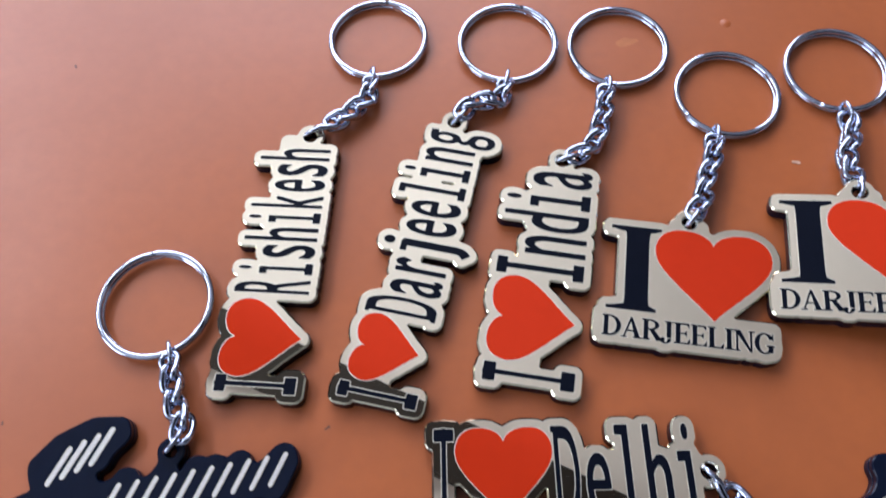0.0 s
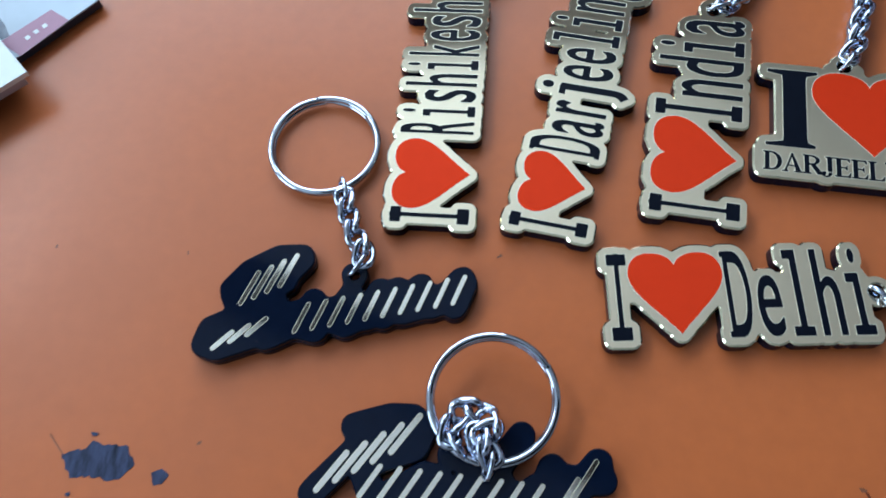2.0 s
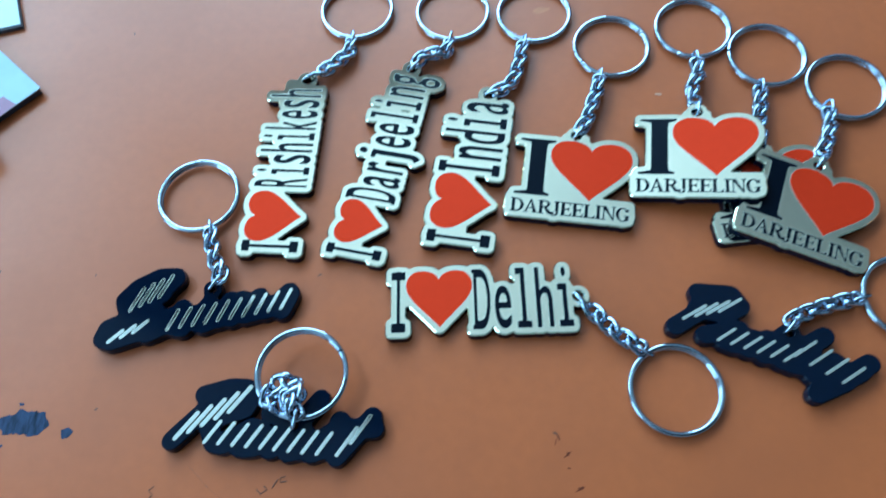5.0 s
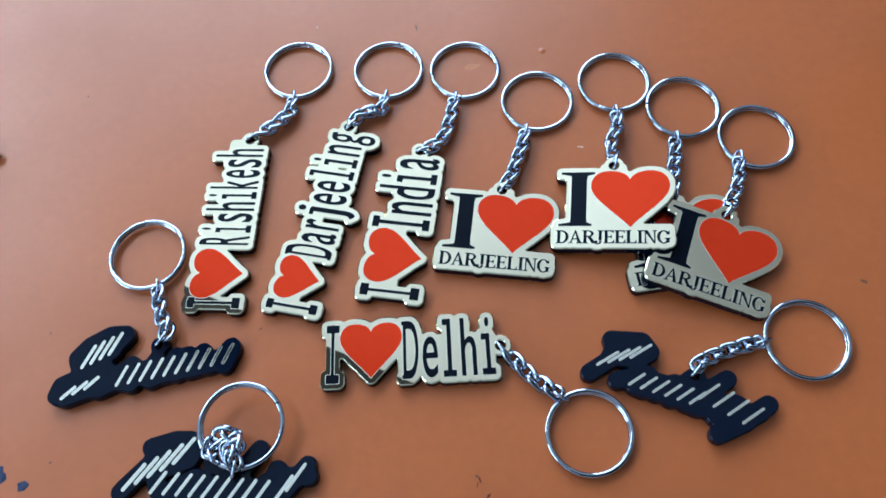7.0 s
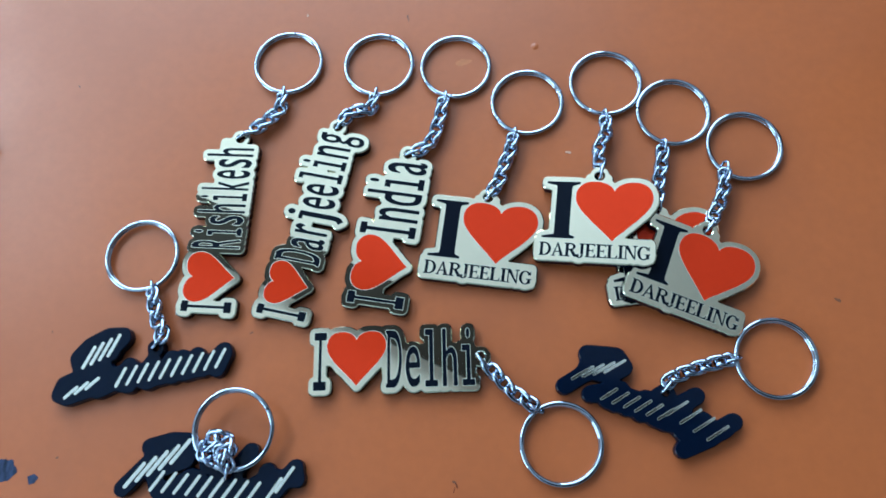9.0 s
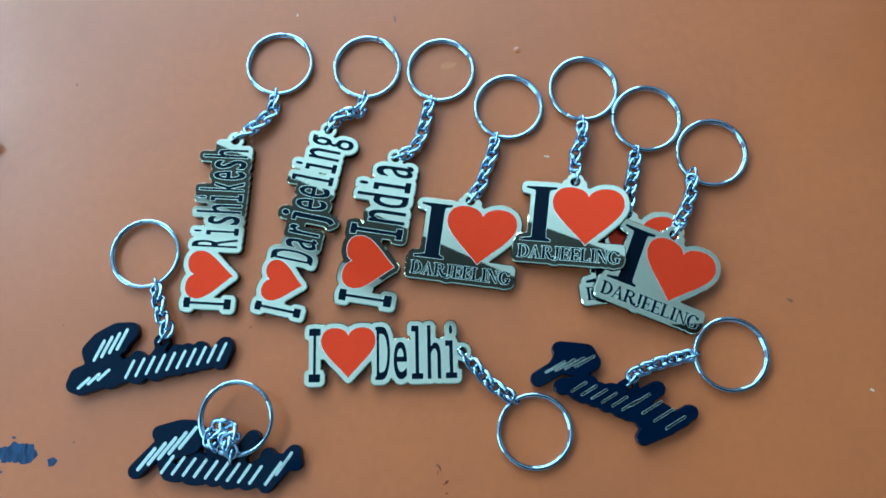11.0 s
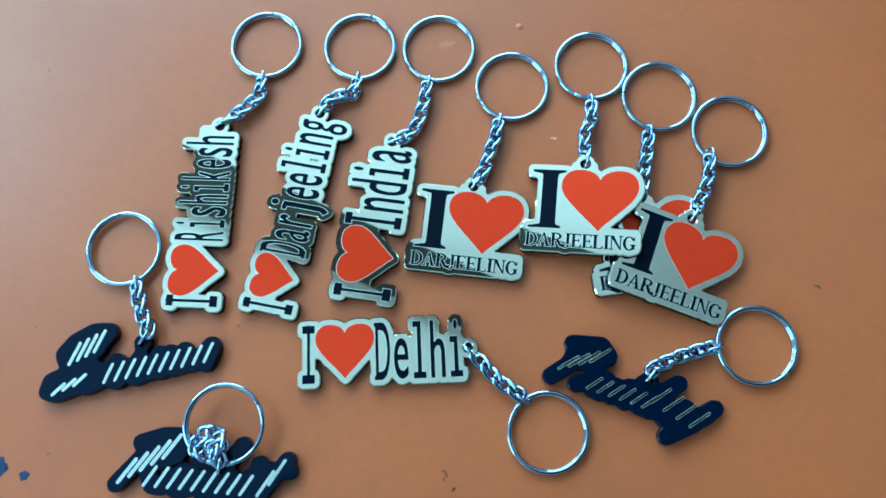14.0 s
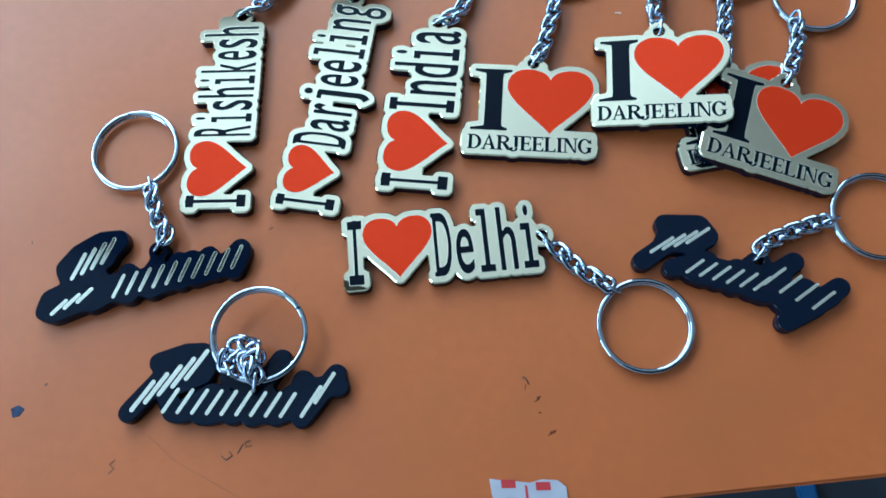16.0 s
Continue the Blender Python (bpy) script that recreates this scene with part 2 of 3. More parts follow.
        while nxt:
            first = key = next(iter(nxt))
            loop = []
            while key in nxt:
                loop.append(place(key))
                key = nxt.pop(key)
            p = np.array(loop)
            for _ in range(smooth):
                p = 0.5 * p + 0.25 * (np.roll(p, 1, 0) + np.roll(p, -1, 0))
            keep = list(range(len(p)))
            for _ in range(2):
                out, k = [], 0
                while k < len(keep):
                    a, b, c = p[keep[k - 1]], p[keep[k]], p[keep[(k + 1) % len(keep)]]
                    away = abs((c[0] - a[0]) * (b[1] - a[1]) - (c[1] - a[1]) * (b[0] - a[0])) / (np.hypot(*(c - a)) + 1e-9)
                    if away < tol and out and out[-1] == keep[k - 1] and np.hypot(*(c - a)) < 1.1:
                        k += 1
                        if k < len(keep):
                            out.append(keep[k])
                            k += 1
                    else:
                        out.append(keep[k])
                        k += 1
                keep = out
            p = p[keep]
            p = p[np.hypot(*(p - np.roll(p, 1, 0)).T) > 0.04]
            if len(p) > 4:
                loops.append(p)
        return loops


def slab(name, loops, z0, z1, mat, bevel=0.0):
    """A plate with the given loops (millimetres) from z0 to z1, its top edge chamfered."""
    from mathutils.geometry import delaunay_2d_cdt
    verts, faces, tops = [], [], []
    for p in loops:
        n, base = len(p), len(verts)
        d = np.roll(p, -1, 0) - np.roll(p, 1, 0)
        d /= np.hypot(d[:, 0], d[:, 1])[:, None] + 1e-9
        # inside lies to the right of the loop's run
        turn = np.stack([-d[:, 1], d[:, 0]], 1)
        if bevel > 0.5:
            rings = [(p, z0), (p, z1 - 0.75 * bevel), (p - 0.12 * bevel * turn, z1 - 0.38 * bevel), (p - 0.42 * bevel * turn, z1 - 0.12 * bevel), (p - bevel * turn, z1)]
        elif bevel:
            rings = [(p, z0), (p, z1 - bevel), (p - bevel * turn, z1)]
        else:
            rings = [(p, z0), (p, z1)]
        for q, z in rings:
            verts += [(x * MM, y * MM, z * MM) for x, y in q]
        for r in range(len(rings) - 1):
            a, b = base + r * n, base + (r + 1) * n
            faces += [(a + k, b + k, b + (k + 1) % n, a + (k + 1) % n) for k in range(n)]
        tops.append([Vector((x, y, 0)) for x, y in rings[-1][0]])
    flat, edges = [], []
    for loop in tops:
        first = len(flat)
        flat += [v.to_2d() for v in loop]
        edges += [(first + k, first + (k + 1) % len(loop)) for k in range(len(loop))]
    out, _, tris, *_ = delaunay_2d_cdt(flat, edges, [], 0, 1e-4)
    xy = np.array([tuple(v) for v in out])
    mid = xy[np.array([tuple(t) for t in tris])].mean(1)
    inside = np.zeros(len(mid), bool)
    for p in tops:
        q = np.array([tuple(v.to_2d()) for v in p])
        for (xa, ya), (xb, yb) in zip(q, np.roll(q, -1, 0)):
            if ya != yb:
                inside ^= ((ya > mid[:, 1]) != (yb > mid[:, 1])) & (mid[:, 0] < (xb - xa) * (mid[:, 1] - ya) / (yb - ya) + xa)
    tris = [t for t, k in zip(tris, inside) if k]
    first = len(verts)
    verts += [(v.x * MM, v.y * MM, z1 * MM) for v in out]
    for tri in tris:
        a, b, c = [out[k] for k in tri]
        up = (b - a).cross(c - a) > 0
        faces.append(tuple(first + k for k in (tri if up else tri[::-1])))
    me = mesh_of(name, verts, faces, mat)
    return me


def glyph(ch):
    """The triangles of a letter of the built-in font, in a box one wide and one high, and the box."""
    cu = bpy.data.curves.new("letter", "FONT")
    cu.body, cu.size, cu.resolution_u = ch, 1.0, 6
    ob = bpy.data.objects.new("letter", cu)
    me = ob.to_mesh()
    me.calc_loop_triangles()
    v = np.array([tuple(q.co)[:2] for q in me.vertices])
    t = np.array([tuple(q.vertices) for q in me.loop_triangles])
    ob.to_mesh_clear()
    bpy.data.objects.remove(ob)
    bpy.data.curves.remove(cu)
    lo, hi = v.min(0), v.max(0)
    return ((v - lo) / (hi - lo))[t], lo, hi


def heart_outline(cx, y0, width, height, n=14):
    half = [((0, 0.835), (0.02, 0.93), (0.12, 1.0), (0.26, 1.0)), ((0.26, 1.0), (0.41, 1.0), (0.5, 0.89), (0.5, 0.73)), ((0.5, 0.73), (0.5, 0.50), (0.20, 0.27), (0, 0))]
    right = []
    for a, b, c, d in half:
        for k in range(n):
            q = k / n
            w = ((1 - q) ** 3, 3 * q * (1 - q) ** 2, 3 * q * q * (1 - q), q ** 3)
            right.append(tuple(sum(w[i] * (a, b, c, d)[i][k2] for i in range(4)) for k2 in (0, 1)))
    left = [(-x, y) for x, y in right[1:]][::-1]
    return [(cx + x * width, y0 + y * height) for x, y in right + [(0.0, 0.0)] + left]


# ---- keychains ----
BASE, TOP = 2.65, 3.2   # height of the black core and of the gold face over it, millimetres
RING_R, WIRE = 12.05, 0.56


def ring_mesh():
    """A split ring: two turns of wire with a step where they cross over."""
    pts, n = [], 150
    for k in range(n + 1):
        a = 4.06 * math.pi * k / n
        turn = a / (2 * math.pi)
        rise = min(max((turn - 0.93) / 0.14, 0), 1)
        rise = rise * rise * (3 - 2 * rise)
        r = RING_R + 0.22 * rise
        pts.append((r * math.cos(a) * MM, r * math.sin(a) * MM, (0.55 + rise * 1.02) * MM))
    v, f = sweep(pts, WIRE * MM, 12, flat=1.35)
    return mesh_of("split_ring", v, f, CHROME, True)


def link_mesh(length, width, wire, twist):
    pts, n = [], 30
    for k in range(n):
        a = 2 * math.pi * k / n
        c, s = math.cos(a), math.sin(a)
        x = (length - 2 * wire) / 2 * math.copysign(abs(c) ** 0.8, c)
        y = (width - 2 * wire) / 2 * math.copysign(abs(s) ** 0.8, s)
        pts.append((x * MM, y * MM, twist * math.sin(2 * a) * MM))
    v, f = sweep(pts, wire * MM, 9, closed=True)
    return mesh_of("chain_link", v, f, CHAIN_STEEL, True)


RING = ring_mesh()
LINK = link_mesh(7.4, 5.4, 0.80, 0.75)
SMALL_LINK = link_mesh(6.4, 4.8, 0.52, 0.0)


def add_chain(parent, inverse, path, pitch=2.75, seed=1):
    """Links along a path (millimetres, x y z), from the ring to the hole."""
    rng = random.Random(seed)
    p = np.array(path, float)
    d = np.r_[0, np.cumsum(np.linalg.norm(np.diff(p, axis=0), axis=1))]
    count = max(3, round(d[-1] / pitch))
    for k in range(count):
        s = d[-1] * (k + 0.5) / count
        here = np.array([np.interp(s, d, p[:, c]) for c in range(3)])
        a = np.array([np.interp(max(s - 2, 0), d, p[:, c]) for c in range(3)])
        b = np.array([np.interp(min(s + 2, d[-1]), d, p[:, c]) for c in range(3)])
        t = Vector(b - a).normalized()
        end = k in (0, count - 1)
        side = Vector((0, 0, 1)).cross(t).normalized()
        up = t.cross(side)
        roll = radians((72 if end else (32 if k % 2 else -28)) + rng.uniform(-12, 12))
        side2 = side * math.cos(roll) + up * math.sin(roll)
        up2 = t.cross(side2)
        m = Matrix((t, side2, up2)).transposed().to_4x4()
        m.translation = Vector(here) * MM
        part("chain_link", SMALL_LINK if end else LINK, parent, m=inverse @ m)


def place(x, y, turn, z=0.0, tilt_x=0.0, tilt_y=0.0):
    return pose(x * MM, y * MM, z * MM, tilt_x, tilt_y, turn)


def letter_sheet(ch, cx, width, y0, y1, fat, slabs=()):
    """One letter of the built-in font squeezed into its slot, with slab feet where it has them."""
    sh = Sheet(cx - width / 2 - 3.0, y0 - 1.5, cx + width / 2 + 3.0, y1 + 1.5, 0.09)
    tri, _, _ = glyph(ch)
    sh.triangles([[(cx - width / 2 + fat + x * (width - 2 * fat), y0 + fat + y * (y1 - y0 - 2 * fat)) for x, y in t] for t in tri])
    for r in slabs:
        sh.rect(r[0] + fat, r[1] + fat, r[2] - fat, r[3] - fat)
    return sh


def union(sheets, x0, y0, x1, y1, h=0.15):
    """Draws finer sheets into one wide one."""
    out = Sheet(x0, y0, x1, y1, h)
    for s in sheets:
        i = np.clip(np.round((out.xs - s.xs[0]) / s.h).astype(int), 0, len(s.xs) - 1)
        j = np.clip(np.round((out.ys - s.ys[0]) / s.h).astype(int), 0, len(s.ys) - 1)
        okx = (out.xs >= s.xs[0]) & (out.xs <= s.xs[-1])
        oky = (out.ys >= s.ys[0]) & (out.ys <= s.ys[-1])
        out.on |= s.on[np.ix_(j, i)] & okx[None] & oky[:, None]
    return out


def word_sheets(word, centers, width, xh, cap, fat):
    out = []
    for ch, c in zip(word, centers):
        w, y0, y1, slabs = width, 0.0, xh, ()
        s = width * 0.42
        if ch in "hkd" or ch.isupper():
            y1 = cap
        if ch in "il":
            w, y1 = width * 0.30, cap
            foot = cap * 0.115
            slabs = [(c - s, 0, c + s, foot)]
            top = xh if ch == "i" else cap
            slabs.append((c - s, top - foot, c, top))
            slabs.append((c - w / 2, 0, c + w / 2, top))
        if ch == "I":
            w = width * 0.3
            slabs = [(c - s, 0, c + s, cap * 0.13), (c - s, cap * 0.87, c + s, cap)]
        if ch == "D":
            slabs = [(c - width / 2 - 0.5, 0, c, cap * 0.08), (c - width / 2 - 0.5, cap * 0.92, c, cap)]
        if ch == "g":
            y0 = -4.2
        if ch == "j":
            w, y0, y1 = width * 0.75, -4.2, cap
            slabs = [(c - s, xh - 1.6, c + s * 0.5, xh)]
        if ch == "r":
            w = width * 0.85
        out.append((ch, letter_sheet(ch, c, w, y0, y1, fat, slabs)))
    return out


def engrave(parent, name, sh, mat, margin, z=TOP, label=""):
    """A filled engraving with a thin etched border round it."""
    part(name + "_border", slab(name + "_border", sh.trace(margin + 0.16), z - 0.3, z + 0.03, ETCH), parent)
    return part(name, slab(name, sh.trace(margin), z - 0.3, z + 0.06, mat), parent, label)


def gold_plate(name, sheets, solid, bounds, hole, margin):
    """The black core and the gold face, cut to the outline of all that is drawn on it."""
    whole = union(sheets, *bounds)
    for r in solid:
        whole.rect(*r) if len(r) == 4 else whole.rod(*r)
    whole.rod(hole[0], hole[1], hole[0], hole[1], 3.4 - margin)
    cut = [(hole[0], hole[1], 1.5)]
    core = slab(name + "_core", whole.trace(margin, cut), 0.0, BASE, BLACK)
    face = slab(name + "_face", whole.trace(margin - 0.05, cut), BASE, TOP, GOLD, bevel=0.34)
    face.materials.append(GOLD_EDGE)
    for poly in face.polygons:
        if poly.normal.z < 0.995:
            poly.material_index = 1
    return core, face


def add_ring(parent, inverse, x, y, z=0.0, turn=0.0, tilt=0.0, tilt_y=0.0):
    m = inverse @ place(x, y, turn, z, tilt, tilt_y)
    part("split_ring", RING, parent, "bright chromed split ring", m=m)


def long_keychain(word, m, spec, ring, chain, label, seed):
    """A souvenir plate that reads along its length: I, heart, word."""
    ob = thing("keychain", label, "keychain", m, "gold souvenir keychains with place names")
    inv = m.inverted()
    cap, xh, width, fat = spec["cap"], spec["xh"], spec["width"], 0.20
    ix, iw, ih = spec["i"]
    eye = Sheet(ix - iw - 2, -3, ix + iw + 2, ih + 3, 0.09)
    b = ih * 0.145
    eye.rect(ix - iw + fat, fat - 0.3, ix + iw - fat, b - fat).rect(ix - iw + fat, ih - b + fat, ix + iw - fat, ih - fat)
    eye.rect(ix - 0.55 + fat, 0, ix + 0.55 - fat, ih)
    cx, y0, w, h = spec["heart"]
    heart = Sheet(cx - w / 2 - 2, y0 - 3, cx + w / 2 + 2, y0 + h + 3, 0.12).polygon(heart_outline(cx, y0, w, h))
    letters = word_sheets(word, spec["centers"], width, xh, cap, fat)
    sheets = [eye, heart] + [s for _, s in letters]
    core, face = gold_plate("plate", sheets, spec["solid"], spec["bounds"], spec["hole"], 2.0)
    part("plate_core", core, ob, "black acrylic core")
    part("plate_face", face, ob, "mirror-polished gold face")
    engrave(ob, "letter", eye, INK, fat - 0.08)
    engrave(ob, "heart", heart, RED, 0.0, label="red filled heart")
    for ch, s in letters:
        engrave(ob, "letter", s, INK, fat - 0.10)
    add_ring(ob, inv, *ring)
    add_chain(ob, inv, chain, seed=seed)
    return ob


def steps(first, last, n):
    return [first + (last - first) * k / (n - 1) for k in range(n)]


long_keychain("Rishikesh", place(-25.0, 57.0, 84.6), dict(cap=16.8, xh=12.2, width=3.5, i=(-0.2, 1.9, 17.0), heart=(10.1, 0.2, 17.5, 17.0), centers=steps(22.0, 56.2, 9),
              solid=[(0, 8.5, 60, 11)], bounds=(-8, -10, 70, 24), hole=(61.6, 5.6)), (-8.8, 149.6, 0.2, 70, 0, 0),
              [(-10.4, 137.9, 2.2), (-10.8, 129.9, 2.6), (-17.1, 124.0, 2.8), (-24.9, 119.9, 3.0)], "gold mirror keychain plate engraved with red heart and Rishikesh", 1)
long_keychain("Darjeeling", place(0.0, 52.7, 75.9), dict(cap=15.8, xh=11.8, width=4.2, i=(-0.2, 1.7, 16.6), heart=(9.7, 1.7, 15.0, 14.2), centers=steps(19.8, 64.2, 10),
              solid=[(0, 8.0, 66, 10)], bounds=(-8, -12, 78, 22), hole=(69.0, 6.8)), (24.8, 146.5, 0.2, 60, 0, 0),
              [(23.8, 135.1, 2.2), (22.2, 128.3, 2.6), (14.8, 126.9, 2.8), (10.4, 121.8, 3.0)], "gold mirror keychain plate engraved with red heart and Darjeeling", 2)
long_keychain("India", place(32.4, 55.7, 78.9), dict(cap=19.3, xh=13.9, width=4.9, i=(-0.2, 2.1, 18.8), heart=(12.3, 0.9, 19.4, 18.2), centers=steps(24.3, 47.8, 5),
              solid=[(0, 9.0, 49, 12)], bounds=(-8, -10, 62, 26), hole=(53.0, 7.6)), (52.9, 143.8, 0.2, 250, 0, 0),
              [(48.4, 132.2, 2.2), (46.9, 123.7, 2.6), (44.1, 115.0, 2.6), (40.3, 111.0, 2.8), (35.2, 109.5, 3.0)], "gold mirror keychain plate engraved with red heart and India", 3)
long_keychain("Delhi", place(4.9, 28.6, -0.6), dict(cap=18.6, xh=13.2, width=4.9, i=(0.3, 2.1, 18.5), heart=(12.1, 1.0, 19.2, 17.5), centers=steps(24.4, 48.0, 5),
              solid=[(0, 9.5, 49, 12)], bounds=(-8, -10, 62, 26), hole=(51.9, 9.2)), (80.5, 9.4, 0.2, 120, 0, 0),
              [(74.7, 19.7, 2.0), (71.5, 22.1, 2.2), (65.9, 26.1, 2.4), (60.9, 32.1, 2.6), (56.6, 37.0, 3.0)], "gold mirror keychain plate engraved with red heart and Delhi", 4)


def serif_letter(ch, x, w, h):
    """A bookish capital with thick stems, hairlines and bracketed serifs."""
    sh = Sheet(x - 1.5, -1.5, x + w + 1.5, h + 1.5, 0.07)
    fat, thin = 0.92, 0.34
    a, b, e = x + 0.45, x + 0.45 + fat, x + w

    def stem(x0, lean=0.42):
        sh.rect(x0, 0, x0 + fat, h).rect(x0 - lean, 0, x0 + fat + lean, 0.26).rect(x0 - lean, h - 0.26, x0 + fat + lean, h)

    if ch in "DREL":
        stem(a)
    if ch == "I":
        stem(x + w / 2 - fat / 2)
    if ch == "D":
        sh.bowl(b + 0.3, h / 2, e - b - 0.3, h / 2, fat, thin, -90, 90).rect(a, 0, b + 0.35, thin).rect(a, h - thin, b + 0.35, h)
    if ch == "R":
        sh.bowl(b + 0.5, h * 0.745, e - b - 0.9, h * 0.255, fat * 0.9, thin, -90, 90).rect(a, h - thin, b + 0.55, h).rect(a, h * 0.49, b + 0.55, h * 0.49 + thin)
        sh.polygon([(b + 0.2, h * 0.52), (b + 1.25, h * 0.52), (e + 0.3, 0.0), (e - 0.95, 0.0)])
    if ch in "EL":
        sh.rect(a, 0, e - 0.1, 0.32).polygon([(e - 0.75, 0.2), (e, 1.35), (e - 0.12, 0.0)])
    if ch == "E":
        sh.rect(a, h - 0.32, e - 0.25, h).polygon([(e - 0.75, h - 0.2), (e - 0.15, h - 1.15), (e - 0.22, h)])
        sh.rect(a, h * 0.5 - 0.15, e - 0.9, h * 0.5 + 0.15).polygon([(e - 1.2, h * 0.5), (e - 0.75, h * 0.5 + 0.75), (e - 0.75, h * 0.5 - 0.75)])
    if ch == "A":
        top = x + w * 0.47
        sh.polygon([(x + 0.35, 0), (x + 0.75, 0), (top + 0.25, h - 0.4), (top, h)]).polygon([(top - 0.12, h), (top + 0.3, h), (e - 0.2, 0), (e - 1.3, 0)])
        sh.rect(x + 1.1, h * 0.30, e - 1.1, h * 0.30 + thin).rect(x - 0.15, 0, x + 1.25, 0.24).rect(e - 1.75, 0, e + 0.2, 0.24)
    if ch == "J":
        sh.rect(e - 0.45 - fat, 1.0, e - 0.45, h).rect(e - 0.9 - fat, h - 0.26, e, h)
        sh.bowl(e - 1.45 - 0.25, 0.75, 1.25, 1.15, fat * 0.8, thin, -180, 0).rod(x + 0.35, 0.55, x + 0.35, 0.55, 0.42)
    if ch == "N":
        sh.rect(x + 0.45, 0, x + 0.45 + thin, h).rect(e - 0.45 - thin, 0, e - 0.45, h).polygon([(x + 0.1, h), (x + 1.3, h), (e - 0.45, 0), (e - 0.85, 0)])
        sh.rect(x - 0.1, 0, x + 1.3, 0.24).rect(e - 1.25, h - 0.24, e + 0.1, h).rect(x - 0.2, h - 0.24, x + 0.9, h)
    if ch == "G":
        sh.bowl(x + w / 2, h / 2, w / 2, h / 2 + 0.05, fat, thin, 38, 322).rect(e - 0.3 - fat, 0.35, e - 0.3, h * 0.42).rect(e - 0.7 - fat, h * 0.42 - 0.24, e + 0.1, h * 0.42)
        sh.polygon([(e - 0.75, h - 0.9), (e - 0.25, h), (e - 0.2, h - 1.5), (e - 0.4, h - 1.5)])
    return sh


def wide_plate_meshes():
    """The broad plate: a large I and heart over the town's name."""
    eye = Sheet(-2, 3, 15, 29, 0.09)
    eye.rect(1.2, 25.6, 12.2, 26.4).rect(0.7, 6.2, 11.3, 7.0).rect(4.5, 6.2, 9.6, 26.2)
    eye.polygon([(1.4, 25.7), (4.4, 25.0), (4.6, 23.0), (9.5, 23.0), (9.8, 25.0), (12.0, 25.7)]).polygon([(0.9, 6.9), (4.4, 7.6), (4.6, 9.4), (9.5, 9.4), (9.7, 7.6), (11.1, 6.9)])
    heart = Sheet(8, 2, 39, 30, 0.12).polygon(heart_outline(23.5, 5.8, 25.2, 21.0))
    word, letters = "DARJEELING", []
    wide = [4.0, 4.2, 4.0, 2.5, 3.4, 3.4, 3.4, 1.9, 4.1, 4.0]
    x, gap = 0.1, (35.6 - sum(wide)) / 9
    for ch, w in zip(word, wide):
        letters.append((ch, serif_letter(ch, x, w, 4.6)))
        x += w + gap
    core, face = gold_plate("plate", [eye, heart] + [s for _, s in letters], [(-0.1, 0.8, 35.6, 5.4), (5, 6, 10, 26), (9, 7, 23, 24), (15.5, 24, 21, 28)], (-6, -6, 42, 36), (18.3, 29.0), 2.0)
    return core, face, eye, heart, letters


WIDE = wide_plate_meshes()


def wide_keychain(m, ring, chain, label, seed):
    core, face, eye, heart, letters = WIDE
    ob = thing("keychain", label, "keychain", m, "broad gold keychains with a large heart")
    inv = m.inverted()
    part("plate_core", core, ob, "black acrylic core")
    part("plate_face", face, ob, "mirror-polished gold face")
    if "meshes" not in WIDE_PARTS:
        WIDE_PARTS["meshes"] = []
        for name, s, mat, margin in [("letter", eye, INK, 0.0), ("heart", heart, RED, 0.0)] + [("letter", s, INK, 0.03) for _, s in letters]:
            WIDE_PARTS["meshes"].append((name + "_border", slab(name + "_border", s.trace(margin + 0.15), TOP - 0.3, TOP + 0.03, ETCH)))
            WIDE_PARTS["meshes"].append((name, slab(name, s.trace(margin), TOP - 0.3, TOP + 0.06, mat)))
    for name, me in WIDE_PARTS["meshes"]:
        part(name, me, ob)
    add_ring(ob, inv, *ring)
    add_chain(ob, inv, chain, seed=seed)
    return ob


WIDE_PARTS = {}
wide_keychain(place(39.1, 65.9, -9.7), (77.7, 127.6, 0.2, 200, 0, 0), [(72.4, 116.2, 2.2), (70.6, 108.2, 2.4), (67.6, 101.9, 2.6), (65.9, 96.7, 2.8), (62.0, 91.7, 3.0)],
              "broad gold keychain with large red heart lying flat", 5)
wide_keychain(place(101.2, 53.3, 4.5), (128.2, 120.4, 0.4, 160, 0, 0), [(123.2, 108.6, 2.2), (122.0, 101.4, 2.4), (119.9, 94.1, 2.6), (118.1, 84.0, 3.0)],
              "broad gold keychain lying under two others", 7)
wide_keychain(place(104.7, 55.7, -23.2, 3.6, 0, 5.2), (150.6, 106.1, 0.2, 40, 0, 0), [(142.7, 99.0, 2.4), (141.3, 90.9, 3.0), (138.7, 84.8, 3.6), (135.8, 79.7, 4.2), (133.0, 75.7, 4.6)],
              "broad gold keychain lying tilted on another", 8)
wide_keychain(place(77.9, 69.9, -8.8, 0.5, 0, -8.6), (106.0, 133.5, 0.2, 230, 0, 0), [(104.3, 121.2, 2.4), (104.5, 114.2, 3.0), (100.8, 106.7, 3.6), (100.5, 101.3, 4.4), (99.7, 96.2, 5.2)],
              "broad gold keychain propped up on two others", 6)


